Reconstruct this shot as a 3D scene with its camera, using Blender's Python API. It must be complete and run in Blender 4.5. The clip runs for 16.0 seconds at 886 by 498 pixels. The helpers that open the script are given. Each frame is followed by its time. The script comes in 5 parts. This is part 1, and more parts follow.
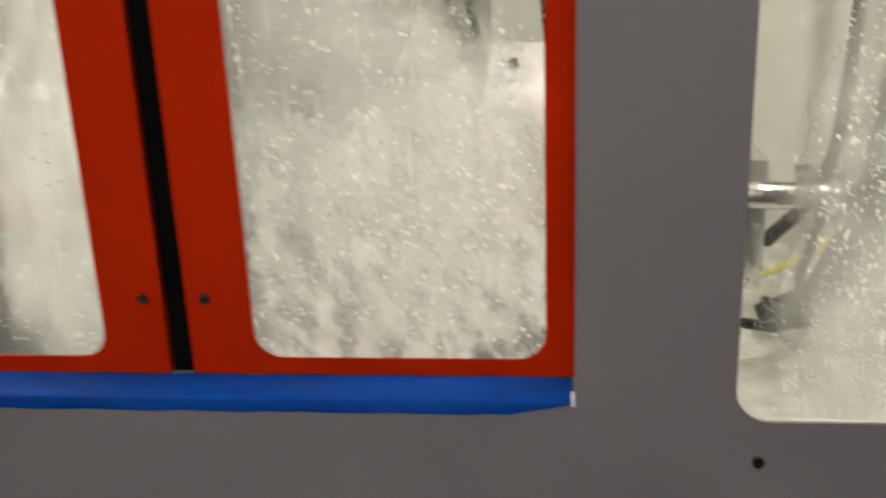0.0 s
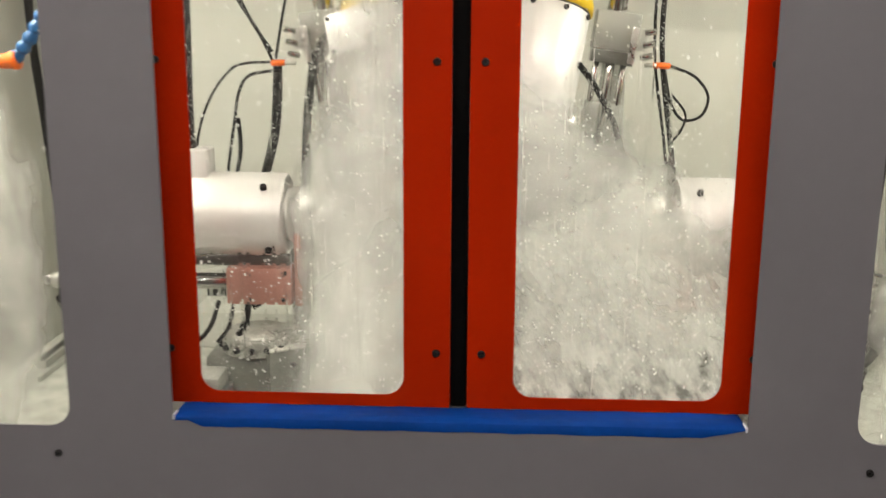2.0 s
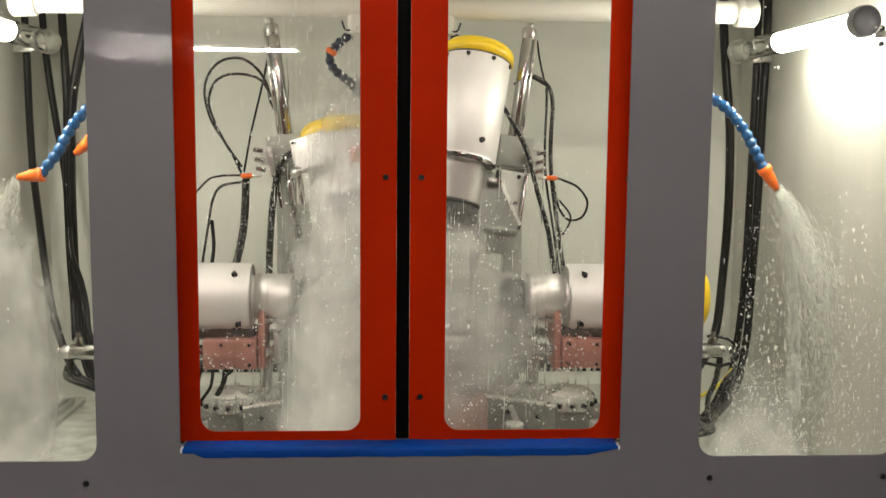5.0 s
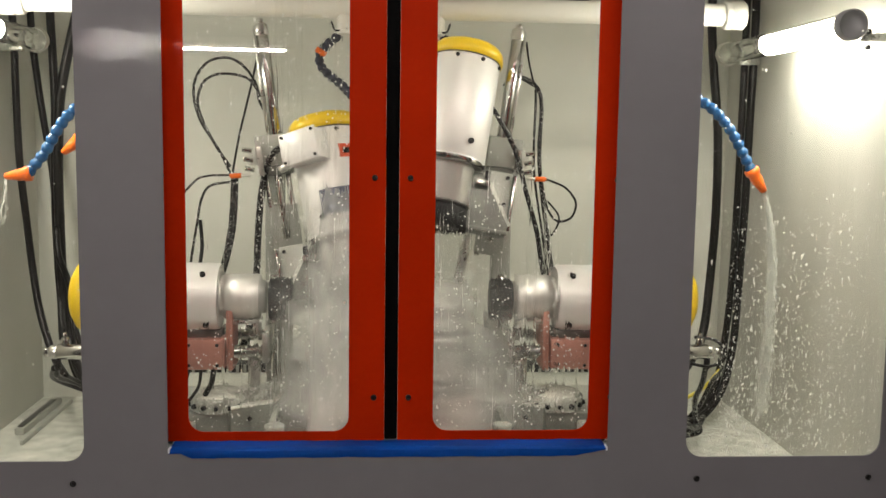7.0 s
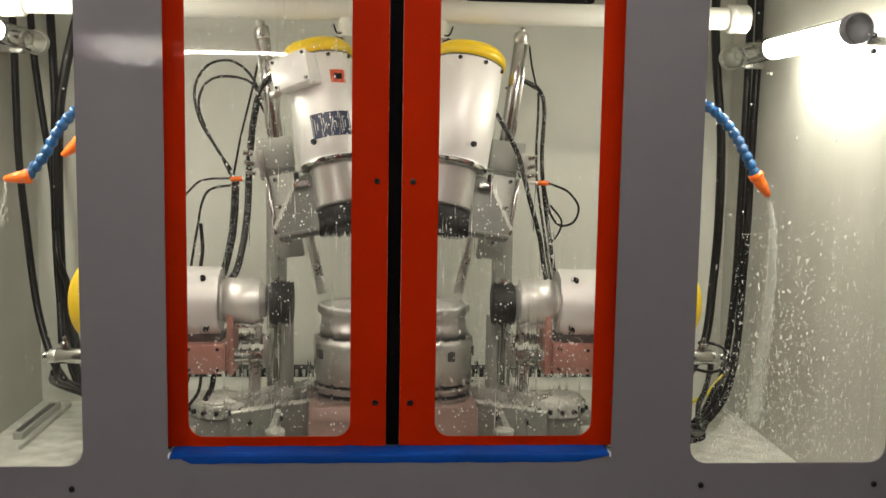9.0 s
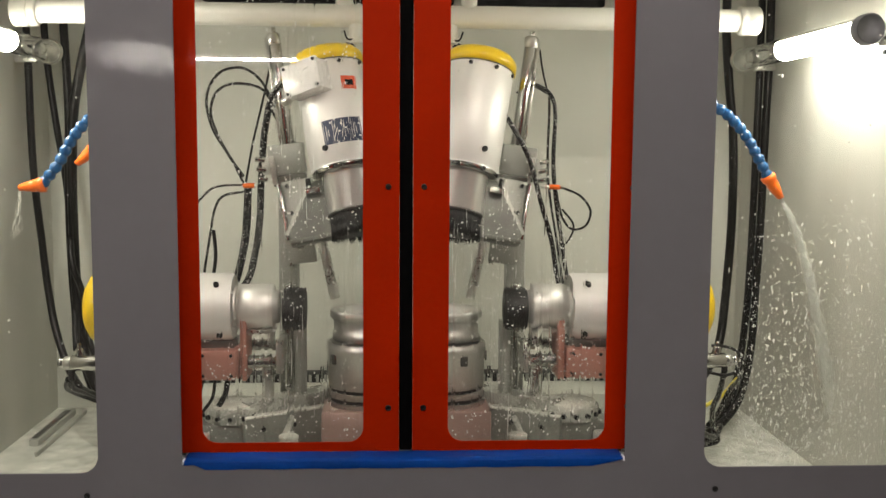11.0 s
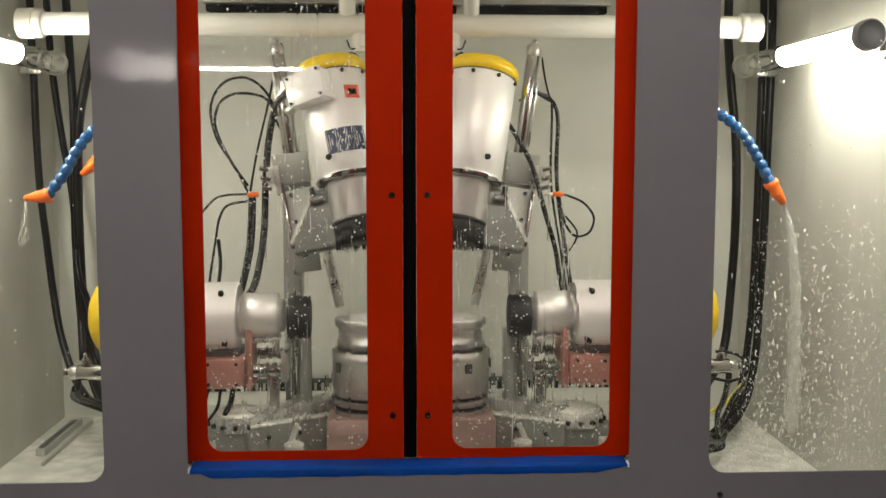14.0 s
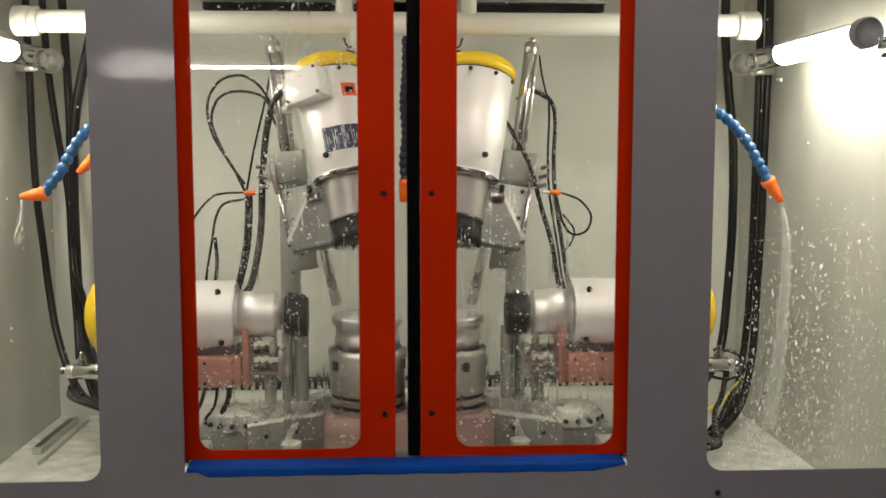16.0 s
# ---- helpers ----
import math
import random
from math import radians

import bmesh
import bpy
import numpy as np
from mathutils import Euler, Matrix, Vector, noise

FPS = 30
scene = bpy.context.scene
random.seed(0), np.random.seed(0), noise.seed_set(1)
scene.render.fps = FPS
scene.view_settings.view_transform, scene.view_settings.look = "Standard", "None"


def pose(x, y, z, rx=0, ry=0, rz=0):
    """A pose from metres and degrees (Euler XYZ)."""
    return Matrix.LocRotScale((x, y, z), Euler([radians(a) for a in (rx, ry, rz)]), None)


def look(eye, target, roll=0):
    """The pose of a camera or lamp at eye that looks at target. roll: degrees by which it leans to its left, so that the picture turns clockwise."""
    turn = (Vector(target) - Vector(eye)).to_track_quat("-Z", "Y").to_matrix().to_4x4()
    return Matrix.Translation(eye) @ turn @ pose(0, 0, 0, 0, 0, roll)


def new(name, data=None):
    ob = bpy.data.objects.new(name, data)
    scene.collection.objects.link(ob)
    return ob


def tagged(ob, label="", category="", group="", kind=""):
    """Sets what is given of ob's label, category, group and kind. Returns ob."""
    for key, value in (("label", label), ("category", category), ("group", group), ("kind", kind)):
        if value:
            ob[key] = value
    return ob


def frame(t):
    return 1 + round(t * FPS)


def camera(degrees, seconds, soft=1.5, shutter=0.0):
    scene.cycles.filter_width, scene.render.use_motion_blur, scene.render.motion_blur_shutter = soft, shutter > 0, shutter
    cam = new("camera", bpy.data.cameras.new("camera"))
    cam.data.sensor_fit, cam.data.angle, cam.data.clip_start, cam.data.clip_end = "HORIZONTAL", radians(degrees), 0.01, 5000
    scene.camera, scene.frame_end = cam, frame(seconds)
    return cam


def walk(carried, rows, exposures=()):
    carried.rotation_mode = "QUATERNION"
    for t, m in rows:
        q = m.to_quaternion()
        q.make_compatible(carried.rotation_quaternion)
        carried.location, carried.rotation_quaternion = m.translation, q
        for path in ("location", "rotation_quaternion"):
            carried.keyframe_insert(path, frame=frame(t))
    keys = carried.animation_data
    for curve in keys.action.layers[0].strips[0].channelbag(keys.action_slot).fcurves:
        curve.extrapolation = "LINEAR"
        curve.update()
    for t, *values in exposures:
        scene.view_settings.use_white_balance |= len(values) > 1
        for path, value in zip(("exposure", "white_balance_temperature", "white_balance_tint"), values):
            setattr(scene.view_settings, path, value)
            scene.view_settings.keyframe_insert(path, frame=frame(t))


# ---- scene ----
cam = camera(48.4, 16.0, shutter=0.5)
PATH = [
    (0, (0.380, -0.846, 1.381), (0.1626, 1.0438, 0.7629), -2.28),
    (0.5, (0.291, -0.934, 1.433), (-0.0062, 0.9581, 0.8556), -2.30),
    (1, (0.173, -1.073, 1.401), (0.0333, 0.8720, 0.9562), -0.94),
    (1.5, (0.096, -1.190, 1.447), (0.0286, 0.7565, 0.9911), -0.52),
    (2, (0.036, -1.291, 1.489), (-0.0498, 0.6585, 1.0531), 0.36),
    (2.5, (-0.030, -1.445, 1.518), (0.0401, 0.5177, 1.1391), -0.98),
    (3, (-0.014, -1.569, 1.543), (0.0492, 0.4121, 1.2727), -0.55),
    (5.5, (-0.025, -1.755, 1.519), (0.0921, 0.2284, 1.2926), 0.71),
    (6, (-0.025, -1.754, 1.521), (0.0992, 0.2293, 1.2959), 0.64),
    (6.5, (-0.025, -1.755, 1.522), (0.0982, 0.2288, 1.2981), 0.71),
    (7, (-0.025, -1.754, 1.522), (0.1055, 0.2289, 1.2958), 0.81),
    (7.5, (-0.027, -1.757, 1.522), (0.1070, 0.2263, 1.2987), 0.78),
    (8, (-0.028, -1.749, 1.520), (0.1073, 0.2349, 1.3041), 0.70),
    (8.5, (-0.028, -1.743, 1.519), (0.1044, 0.2414, 1.3048), 0.77),
    (9, (-0.030, -1.740, 1.520), (0.1016, 0.2437, 1.3024), 0.94),
    (11.5, (-0.025, -1.743, 1.523), (0.0763, 0.2440, 1.3158), 0.33),
    (12, (-0.024, -1.744, 1.524), (0.0780, 0.2430, 1.3194), 0.35),
    (12.5, (-0.024, -1.745, 1.524), (0.0784, 0.2424, 1.3243), 0.20),
    (13, (-0.024, -1.746, 1.524), (0.0783, 0.2418, 1.3327), 0.11),
    (13.5, (-0.023, -1.748, 1.524), (0.0743, 0.2405, 1.3345), -0.02),
    (14, (-0.023, -1.749, 1.523), (0.0699, 0.2392, 1.3285), 0.00),
    (14.5, (-0.023, -1.751, 1.523), (0.0688, 0.2371, 1.3297), 0.07),
    (15, (-0.024, -1.752, 1.523), (0.0671, 0.2369, 1.3297), 0.08),
    (15.5, (-0.025, -1.750, 1.522), (0.0684, 0.2390, 1.3304), 0.08),
    (16, (-0.026, -1.746, 1.522), (0.0753, 0.2419, 1.3246), 0.00),
]
walk(cam, [(t, look(eye, target, roll)) for t, eye, target, roll in PATH],
     [(0, 1.0), (1.5, 1.1), (2.5, 0.95), (3.2, 0.75), (5.5, 0.76), (9.0, 0.68), (12.5, 0.63), (16.0, 0.64)])

# ---- world, lamps, exposure ----
world = bpy.data.worlds.new("world")
scene.world = world
world.use_nodes = True
world.node_tree.nodes["Background"].inputs[0].default_value = (0.75, 0.78, 0.85, 1)
world.node_tree.nodes["Background"].inputs[1].default_value = 0.01
TUBE_GLOW = 38.5        # enclosure lamps
ROOM_GLOW = 185.0        # workshop tubes: the mirrored one and two added for front light


# ---- materials ----
def mat(name, color, rough=0.5, metal=0.0, vary=0.12, scale=6.0, bump=0.0, bump_scale=200.0, coat=0.0, dark=None, stretch=(1, 1, 1), spec=0.5, drop_glints=False, coat_rough=0.06, bump_detail=2):
    m = bpy.data.materials.new(name)
    m.use_nodes = True
    nt = m.node_tree
    b = nt.nodes["Principled BSDF"]
    b.inputs["Metallic"].default_value = metal
    b.inputs["Coat Weight"].default_value = coat
    b.inputs["Coat Roughness"].default_value = coat_rough
    b.inputs["Specular IOR Level"].default_value = spec
    co = nt.nodes.new("ShaderNodeTexCoord")
    mp = nt.nodes.new("ShaderNodeMapping")
    mp.inputs["Scale"].default_value = stretch
    nt.links.new(co.outputs["Object"], mp.inputs[0])
    n1 = nt.nodes.new("ShaderNodeTexNoise")
    n1.inputs["Scale"].default_value = scale
    n1.inputs["Detail"].default_value = 6
    nt.links.new(mp.outputs[0], n1.inputs["Vector"])
    n2 = nt.nodes.new("ShaderNodeTexNoise")
    n2.inputs["Scale"].default_value = scale * 9
    n2.inputs["Detail"].default_value = 3
    nt.links.new(mp.outputs[0], n2.inputs["Vector"])
    add = nt.nodes.new("ShaderNodeMath")
    add.operation = "MULTIPLY_ADD"
    add.inputs[1].default_value = 0.7
    nt.links.new(n1.outputs["Fac"], add.inputs[0])
    mul = nt.nodes.new("ShaderNodeMath")
    mul.operation = "MULTIPLY"
    mul.inputs[1].default_value = 0.3
    nt.links.new(n2.outputs["Fac"], mul.inputs[0])
    nt.links.new(mul.outputs[0], add.inputs[2])
    ramp = nt.nodes.new("ShaderNodeValToRGB")
    ramp.color_ramp.elements[0].position = 0.3
    ramp.color_ramp.elements[1].position = 0.7
    lo = dark or [c * (1 - vary) for c in color]
    hi = [min(1, c * (1 + vary * (0.4 if dark else 1))) for c in color]
    ramp.color_ramp.elements[0].color = (*lo, 1)
    ramp.color_ramp.elements[1].color = (*hi, 1)
    nt.links.new(add.outputs[0], ramp.inputs[0])
    nt.links.new(ramp.outputs[0], b.inputs["Base Color"])
    rr = nt.nodes.new("ShaderNodeMapRange")
    rr.inputs[3].default_value = max(0.02, rough * (1 - 0.25))
    rr.inputs[4].default_value = min(1, rough * (1 + 0.25))
    nt.links.new(add.outputs[0], rr.inputs[0])
    nt.links.new(rr.outputs[0], b.inputs["Roughness"])
    if drop_glints:
        # pale flecks in the base colour stand for light caught by water drops
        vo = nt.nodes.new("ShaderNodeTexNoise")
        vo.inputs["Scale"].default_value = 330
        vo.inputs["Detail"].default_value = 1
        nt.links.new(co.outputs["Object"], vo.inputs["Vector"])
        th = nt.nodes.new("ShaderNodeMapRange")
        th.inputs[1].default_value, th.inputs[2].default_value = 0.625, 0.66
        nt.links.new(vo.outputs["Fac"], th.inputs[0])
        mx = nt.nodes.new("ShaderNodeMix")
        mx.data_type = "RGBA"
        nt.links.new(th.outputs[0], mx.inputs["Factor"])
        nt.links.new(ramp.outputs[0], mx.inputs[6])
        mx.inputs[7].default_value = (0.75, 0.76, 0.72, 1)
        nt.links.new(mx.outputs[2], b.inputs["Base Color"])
    if bump:
        nb = nt.nodes.new("ShaderNodeTexNoise")
        nb.inputs["Scale"].default_value = bump_scale
        nb.inputs["Detail"].default_value = bump_detail
        nt.links.new(mp.outputs[0], nb.inputs["Vector"])
        bp = nt.nodes.new("ShaderNodeBump")
        bp.inputs["Strength"].default_value = bump
        bp.inputs["Distance"].default_value = 0.001
        nt.links.new(nb.outputs["Fac"], bp.inputs["Height"])
        nt.links.new(bp.outputs[0], b.inputs["Normal"])
        nt.links.new(bp.outputs[0], b.inputs["Coat Normal"])
    return m


def glow(name, color, strength):
    m = bpy.data.materials.new(name)
    m.use_nodes = True
    nt = m.node_tree
    nt.nodes.remove(nt.nodes["Principled BSDF"])
    e = nt.nodes.new("ShaderNodeEmission")
    e.inputs[0].default_value = (*color, 1)
    e.inputs[1].default_value = strength
    nt.links.new(e.outputs[0], nt.nodes["Material Output"].inputs[0])
    return m


def pane_mat(name, tint, gloss, haze):
    """A thin clear sheet: mostly see-through, mirror-like by Fresnel, with a faint milky film."""
    m = bpy.data.materials.new(name)
    m.use_nodes = True
    nt = m.node_tree
    nt.nodes.remove(nt.nodes["Principled BSDF"])
    tr = nt.nodes.new("ShaderNodeBsdfTransparent")
    tr.inputs[0].default_value = (*tint, 1)
    df = nt.nodes.new("ShaderNodeBsdfDiffuse")
    df.inputs[0].default_value = (0.75, 0.76, 0.72, 1)
    gl = nt.nodes.new("ShaderNodeBsdfGlossy")
    gl.inputs["Roughness"].default_value = 0.0
    fr = nt.nodes.new("ShaderNodeFresnel")
    fr.inputs[0].default_value = gloss
    co = nt.nodes.new("ShaderNodeTexCoord")
    mp = nt.nodes.new("ShaderNodeMapping")
    mp.inputs["Scale"].default_value = (9, 9, 1.2)
    no = nt.nodes.new("ShaderNodeTexNoise")
    no.inputs["Scale"].default_value = 5
    no.inputs["Detail"].default_value = 5
    rg = nt.nodes.new("ShaderNodeMapRange")
    rg.inputs[1].default_value, rg.inputs[2].default_value = 0.45, 0.8
    rg.inputs[3].default_value, rg.inputs[4].default_value = haze * 0.4, haze * 2.2
    a, c = nt.nodes.new("ShaderNodeMixShader"), nt.nodes.new("ShaderNodeMixShader")
    nt.links.new(co.outputs["Object"], mp.inputs[0])
    nt.links.new(mp.outputs[0], no.inputs["Vector"])
    nt.links.new(no.outputs["Fac"], rg.inputs[0])
    nt.links.new(rg.outputs[0], a.inputs[0])
    nt.links.new(tr.outputs[0], a.inputs[1])
    nt.links.new(df.outputs[0], a.inputs[2])
    nt.links.new(fr.outputs[0], c.inputs[0])
    nt.links.new(a.outputs[0], c.inputs[1])
    nt.links.new(gl.outputs[0], c.inputs[2])
    nt.links.new(c.outputs[0], nt.nodes["Material Output"].inputs[0])
    return m


def water_mat(name, cover, color=(0.9, 0.92, 0.9), holes=0.0, hole_scale=(30, 30, 8), through_light=0.55, slant=0.0, detail=6):
    """Aerated water: bright, partly see-through; holes breaks it up in streaks."""
    m = bpy.data.materials.new(name)
    m.use_nodes = True
    nt = m.node_tree
    b = nt.nodes["Principled BSDF"]
    b.inputs["Base Color"].default_value = (*color, 1)
    b.inputs["Roughness"].default_value = 0.25
    b.inputs["Subsurface Weight"].default_value = 0.0
    tl = nt.nodes.new("ShaderNodeBsdfTranslucent")
    tl.inputs[0].default_value = (*color, 1)
    mx0 = nt.nodes.new("ShaderNodeMixShader")
    mx0.inputs[0].default_value = through_light
    tr = nt.nodes.new("ShaderNodeBsdfTransparent")
    mx = nt.nodes.new("ShaderNodeMixShader")
    mx.inputs[0].default_value = cover
    nt.links.new(b.outputs[0], mx0.inputs[1])
    nt.links.new(tl.outputs[0], mx0.inputs[2])
    nt.links.new(tr.outputs[0], mx.inputs[1])
    nt.links.new(mx0.outputs[0], mx.inputs[2])
    if holes:
        co = nt.nodes.new("ShaderNodeTexCoord")
        mp = nt.nodes.new("ShaderNodeMapping")
        mp.inputs["Scale"].default_value = hole_scale
        turn = nt.nodes.new("ShaderNodeMapping")
        turn.inputs["Rotation"].default_value = (0, slant, 0)
        no = nt.nodes.new("ShaderNodeTexNoise")
        no.inputs["Scale"].default_value = 1
        no.inputs["Detail"].default_value = detail
        no.inputs["Roughness"].default_value = 0.6
        rg = nt.nodes.new("ShaderNodeMapRange")
        rg.inputs[1].default_value, rg.inputs[2].default_value = 0.36, 0.6
        rg.inputs[3].default_value, rg.inputs[4].default_value = cover * (1 - holes), cover
        nt.links.new(co.outputs["Object"], turn.inputs[0])
        nt.links.new(turn.outputs[0], mp.inputs[0])
        nt.links.new(mp.outputs[0], no.inputs["Vector"])
        nt.links.new(no.outputs["Fac"], rg.inputs[0])
        nt.links.new(rg.outputs[0], mx.inputs[0])
    nt.links.new(mx.outputs[0], nt.nodes["Material Output"].inputs[0])
    return m


M_PANEL = mat("grey_powder_coat", (0.125, 0.122, 0.133), 0.55, vary=0.05, scale=3, bump=0.055, bump_scale=290, coat=0.24, spec=0.25, coat_rough=0.012, bump_detail=0)
M_RED = mat("orange_red_paint", (0.285, 0.0120, 0.0002), 0.5, vary=0.07, scale=3, bump=0.05, bump_scale=180, coat=0.02, spec=0.03)
M_TAPE = mat("blue_tape", (0.001, 0.032, 0.185), 0.5, spec=0.06, vary=0.2, scale=9, bump=0.5, bump_scale=60)
M_TORN = mat("torn_tape_edge", (0.7, 0.72, 0.78), 0.7)
M_BLACK = mat("black_rubber", (0.0020, 0.0020, 0.0020), 0.8, spec=0.02, vary=0.3)
M_SCREW = mat("black_screw", (0.01, 0.01, 0.01), 0.35, metal=0.4, vary=0.2)
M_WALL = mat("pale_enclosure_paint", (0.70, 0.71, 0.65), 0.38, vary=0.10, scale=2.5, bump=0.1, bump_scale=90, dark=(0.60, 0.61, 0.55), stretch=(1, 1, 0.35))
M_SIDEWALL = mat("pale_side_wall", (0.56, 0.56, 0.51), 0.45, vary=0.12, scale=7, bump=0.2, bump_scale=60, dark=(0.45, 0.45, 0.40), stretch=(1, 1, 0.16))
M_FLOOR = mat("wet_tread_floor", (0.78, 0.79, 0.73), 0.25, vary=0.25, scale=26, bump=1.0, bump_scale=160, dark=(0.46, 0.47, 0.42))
M_CEIL = mat("ceiling_paint", (0.72, 0.72, 0.67), 0.5, vary=0.08)
M_PVC = mat("white_pipe_plastic", (0.78, 0.77, 0.70), 0.35, vary=0.05)
M_LAMPCAP = mat("grey_lamp_cap", (0.16, 0.16, 0.18), 0.4, vary=0.15, scale=40)
M_LAMPEND = mat("clear_lamp_sleeve", (0.55, 0.56, 0.54), 0.15, vary=0.1)
M_GLOW = glow("lamp_tube_light", (1.0, 0.94, 0.83), TUBE_GLOW)
M_ROOMGLOW = glow("fluorescent_light", (1.0, 0.89, 0.80), ROOM_GLOW)
M_WHITE = mat("white_enamel", (0.78, 0.77, 0.75), 0.28, vary=0.05, scale=8, coat=0.3)
M_MOTOR = mat("white_metallic_housing", (0.88, 0.87, 0.85), 0.50, metal=0.35, vary=0.05, scale=8)
M_YELLOW = mat("yellow_cap_plastic", (0.80, 0.55, 0.01), 0.35, vary=0.08, scale=12)
M_CHROME = mat("polished_steel", (0.50, 0.49, 0.47), 0.18, metal=1.0, vary=0.08, scale=20)
M_STEEL = mat("machined_steel", (0.62, 0.62, 0.59), 0.28, metal=0.9, vary=0.15, scale=18)
M_SATIN = mat("satin_stainless", (0.68, 0.675, 0.65), 0.40, metal=0.9, vary=0.08, scale=16, stretch=(1, 1, 0.2))
M_NOSE = mat("ground_steel_nose", (0.84, 0.83, 0.81), 0.36, metal=0.8, vary=0.08, scale=20)
M_SLEEVED = mat("wet_ground_sleeve", (0.80, 0.79, 0.76), 0.46, metal=0.65, vary=0.1, scale=20, stretch=(0.2, 1, 1))
M_ALU = mat("bead_blasted_aluminium", (0.52, 0.53, 0.49), 0.36, metal=0.35, vary=0.12, scale=14)
# red door's reflection put into the slide's base colour
M_SALMON = mat("door_tinted_slide", (0.55, 0.28, 0.23), 0.35, metal=0.45, vary=0.1, scale=20)
# steel base block, its pink standing for the mirrored red door rail
M_PINK = mat("door_tinted_steel_block", (0.40, 0.27, 0.24), 0.4, metal=0.4, vary=0.12, scale=16)
M_GREY = mat("grey_anodised", (0.36, 0.37, 0.34), 0.42, metal=0.35, vary=0.12, scale=14)
M_TABLE = mat("wet_cast_table", (0.25, 0.26, 0.235), 0.3, metal=0.3, vary=0.25, scale=14)
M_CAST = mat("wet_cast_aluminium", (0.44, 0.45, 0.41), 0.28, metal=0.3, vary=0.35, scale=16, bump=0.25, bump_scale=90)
M_WEB = mat("dark_oiled_steel", (0.14, 0.145, 0.13), 0.32, metal=0.3, vary=0.3, scale=24)
M_FRINGE = mat("dark_rubber_fringe", (0.02, 0.021, 0.019), 0.5, spec=0.2, vary=0.3, scale=30)
M_HOSEDK = mat("dark_blue_hose_plastic", (0.008, 0.012, 0.030), 0.35, vary=0.2, scale=30)
M_DARKST = mat("dark_steel", (0.16, 0.16, 0.15), 0.35, metal=0.9, vary=0.2, scale=20)
M_BRISTLE = mat("black_bristle", (0.0100, 0.0100, 0.0100), 0.5, vary=0.4, scale=80, bump=1.0, bump_scale=500)
M_CABLE = mat("wet_black_cable", (0.0060, 0.0055, 0.0050), 0.3, spec=0.22, vary=0.4, scale=60, bump=0.4, bump_scale=300)
M_GLINTED = mat("glint_flecked_black_cable", (0.0050, 0.0046, 0.0042), 0.3, spec=0.22, vary=0.4, scale=60, bump=0.4, bump_scale=300, drop_glints=True)
M_HYELLOW = mat("yellow_cable", (0.6, 0.5, 0.04), 0.4)
M_BLUEP = mat("blue_hose_plastic", (0.012, 0.085, 0.235), 0.25, vary=0.15, scale=30)
M_ORANGE = mat("orange_plastic", (0.9, 0.16, 0.008), 0.35, vary=0.08, scale=30)
M_LABELB = mat("dark_blue_label", (0.03, 0.045, 0.10), 0.4, vary=0.2, scale=40)
M_LABELO = mat("orange_label", (0.75, 0.10, 0.03), 0.4)
M_ROOMW = mat("workshop_wall", (0.10, 0.095, 0.095), 0.8)
M_ROOMF = mat("workshop_floor", (0.12, 0.11, 0.11), 0.6)
M_PANE = pane_mat("clear_polycarbonate", (0.96, 0.97, 0.95), 1.5, 0.009)
M_SLEEVE = pane_mat("clear_lamp_tube", (0.95, 0.95, 0.93), 1.5, 0.12)
M_SPRAY = water_mat("spray_water", 1.0, (0.93, 0.94, 0.90))
M_DROP = water_mat("drop_water", 0.95, (0.98, 0.98, 0.96), through_light=0.75)
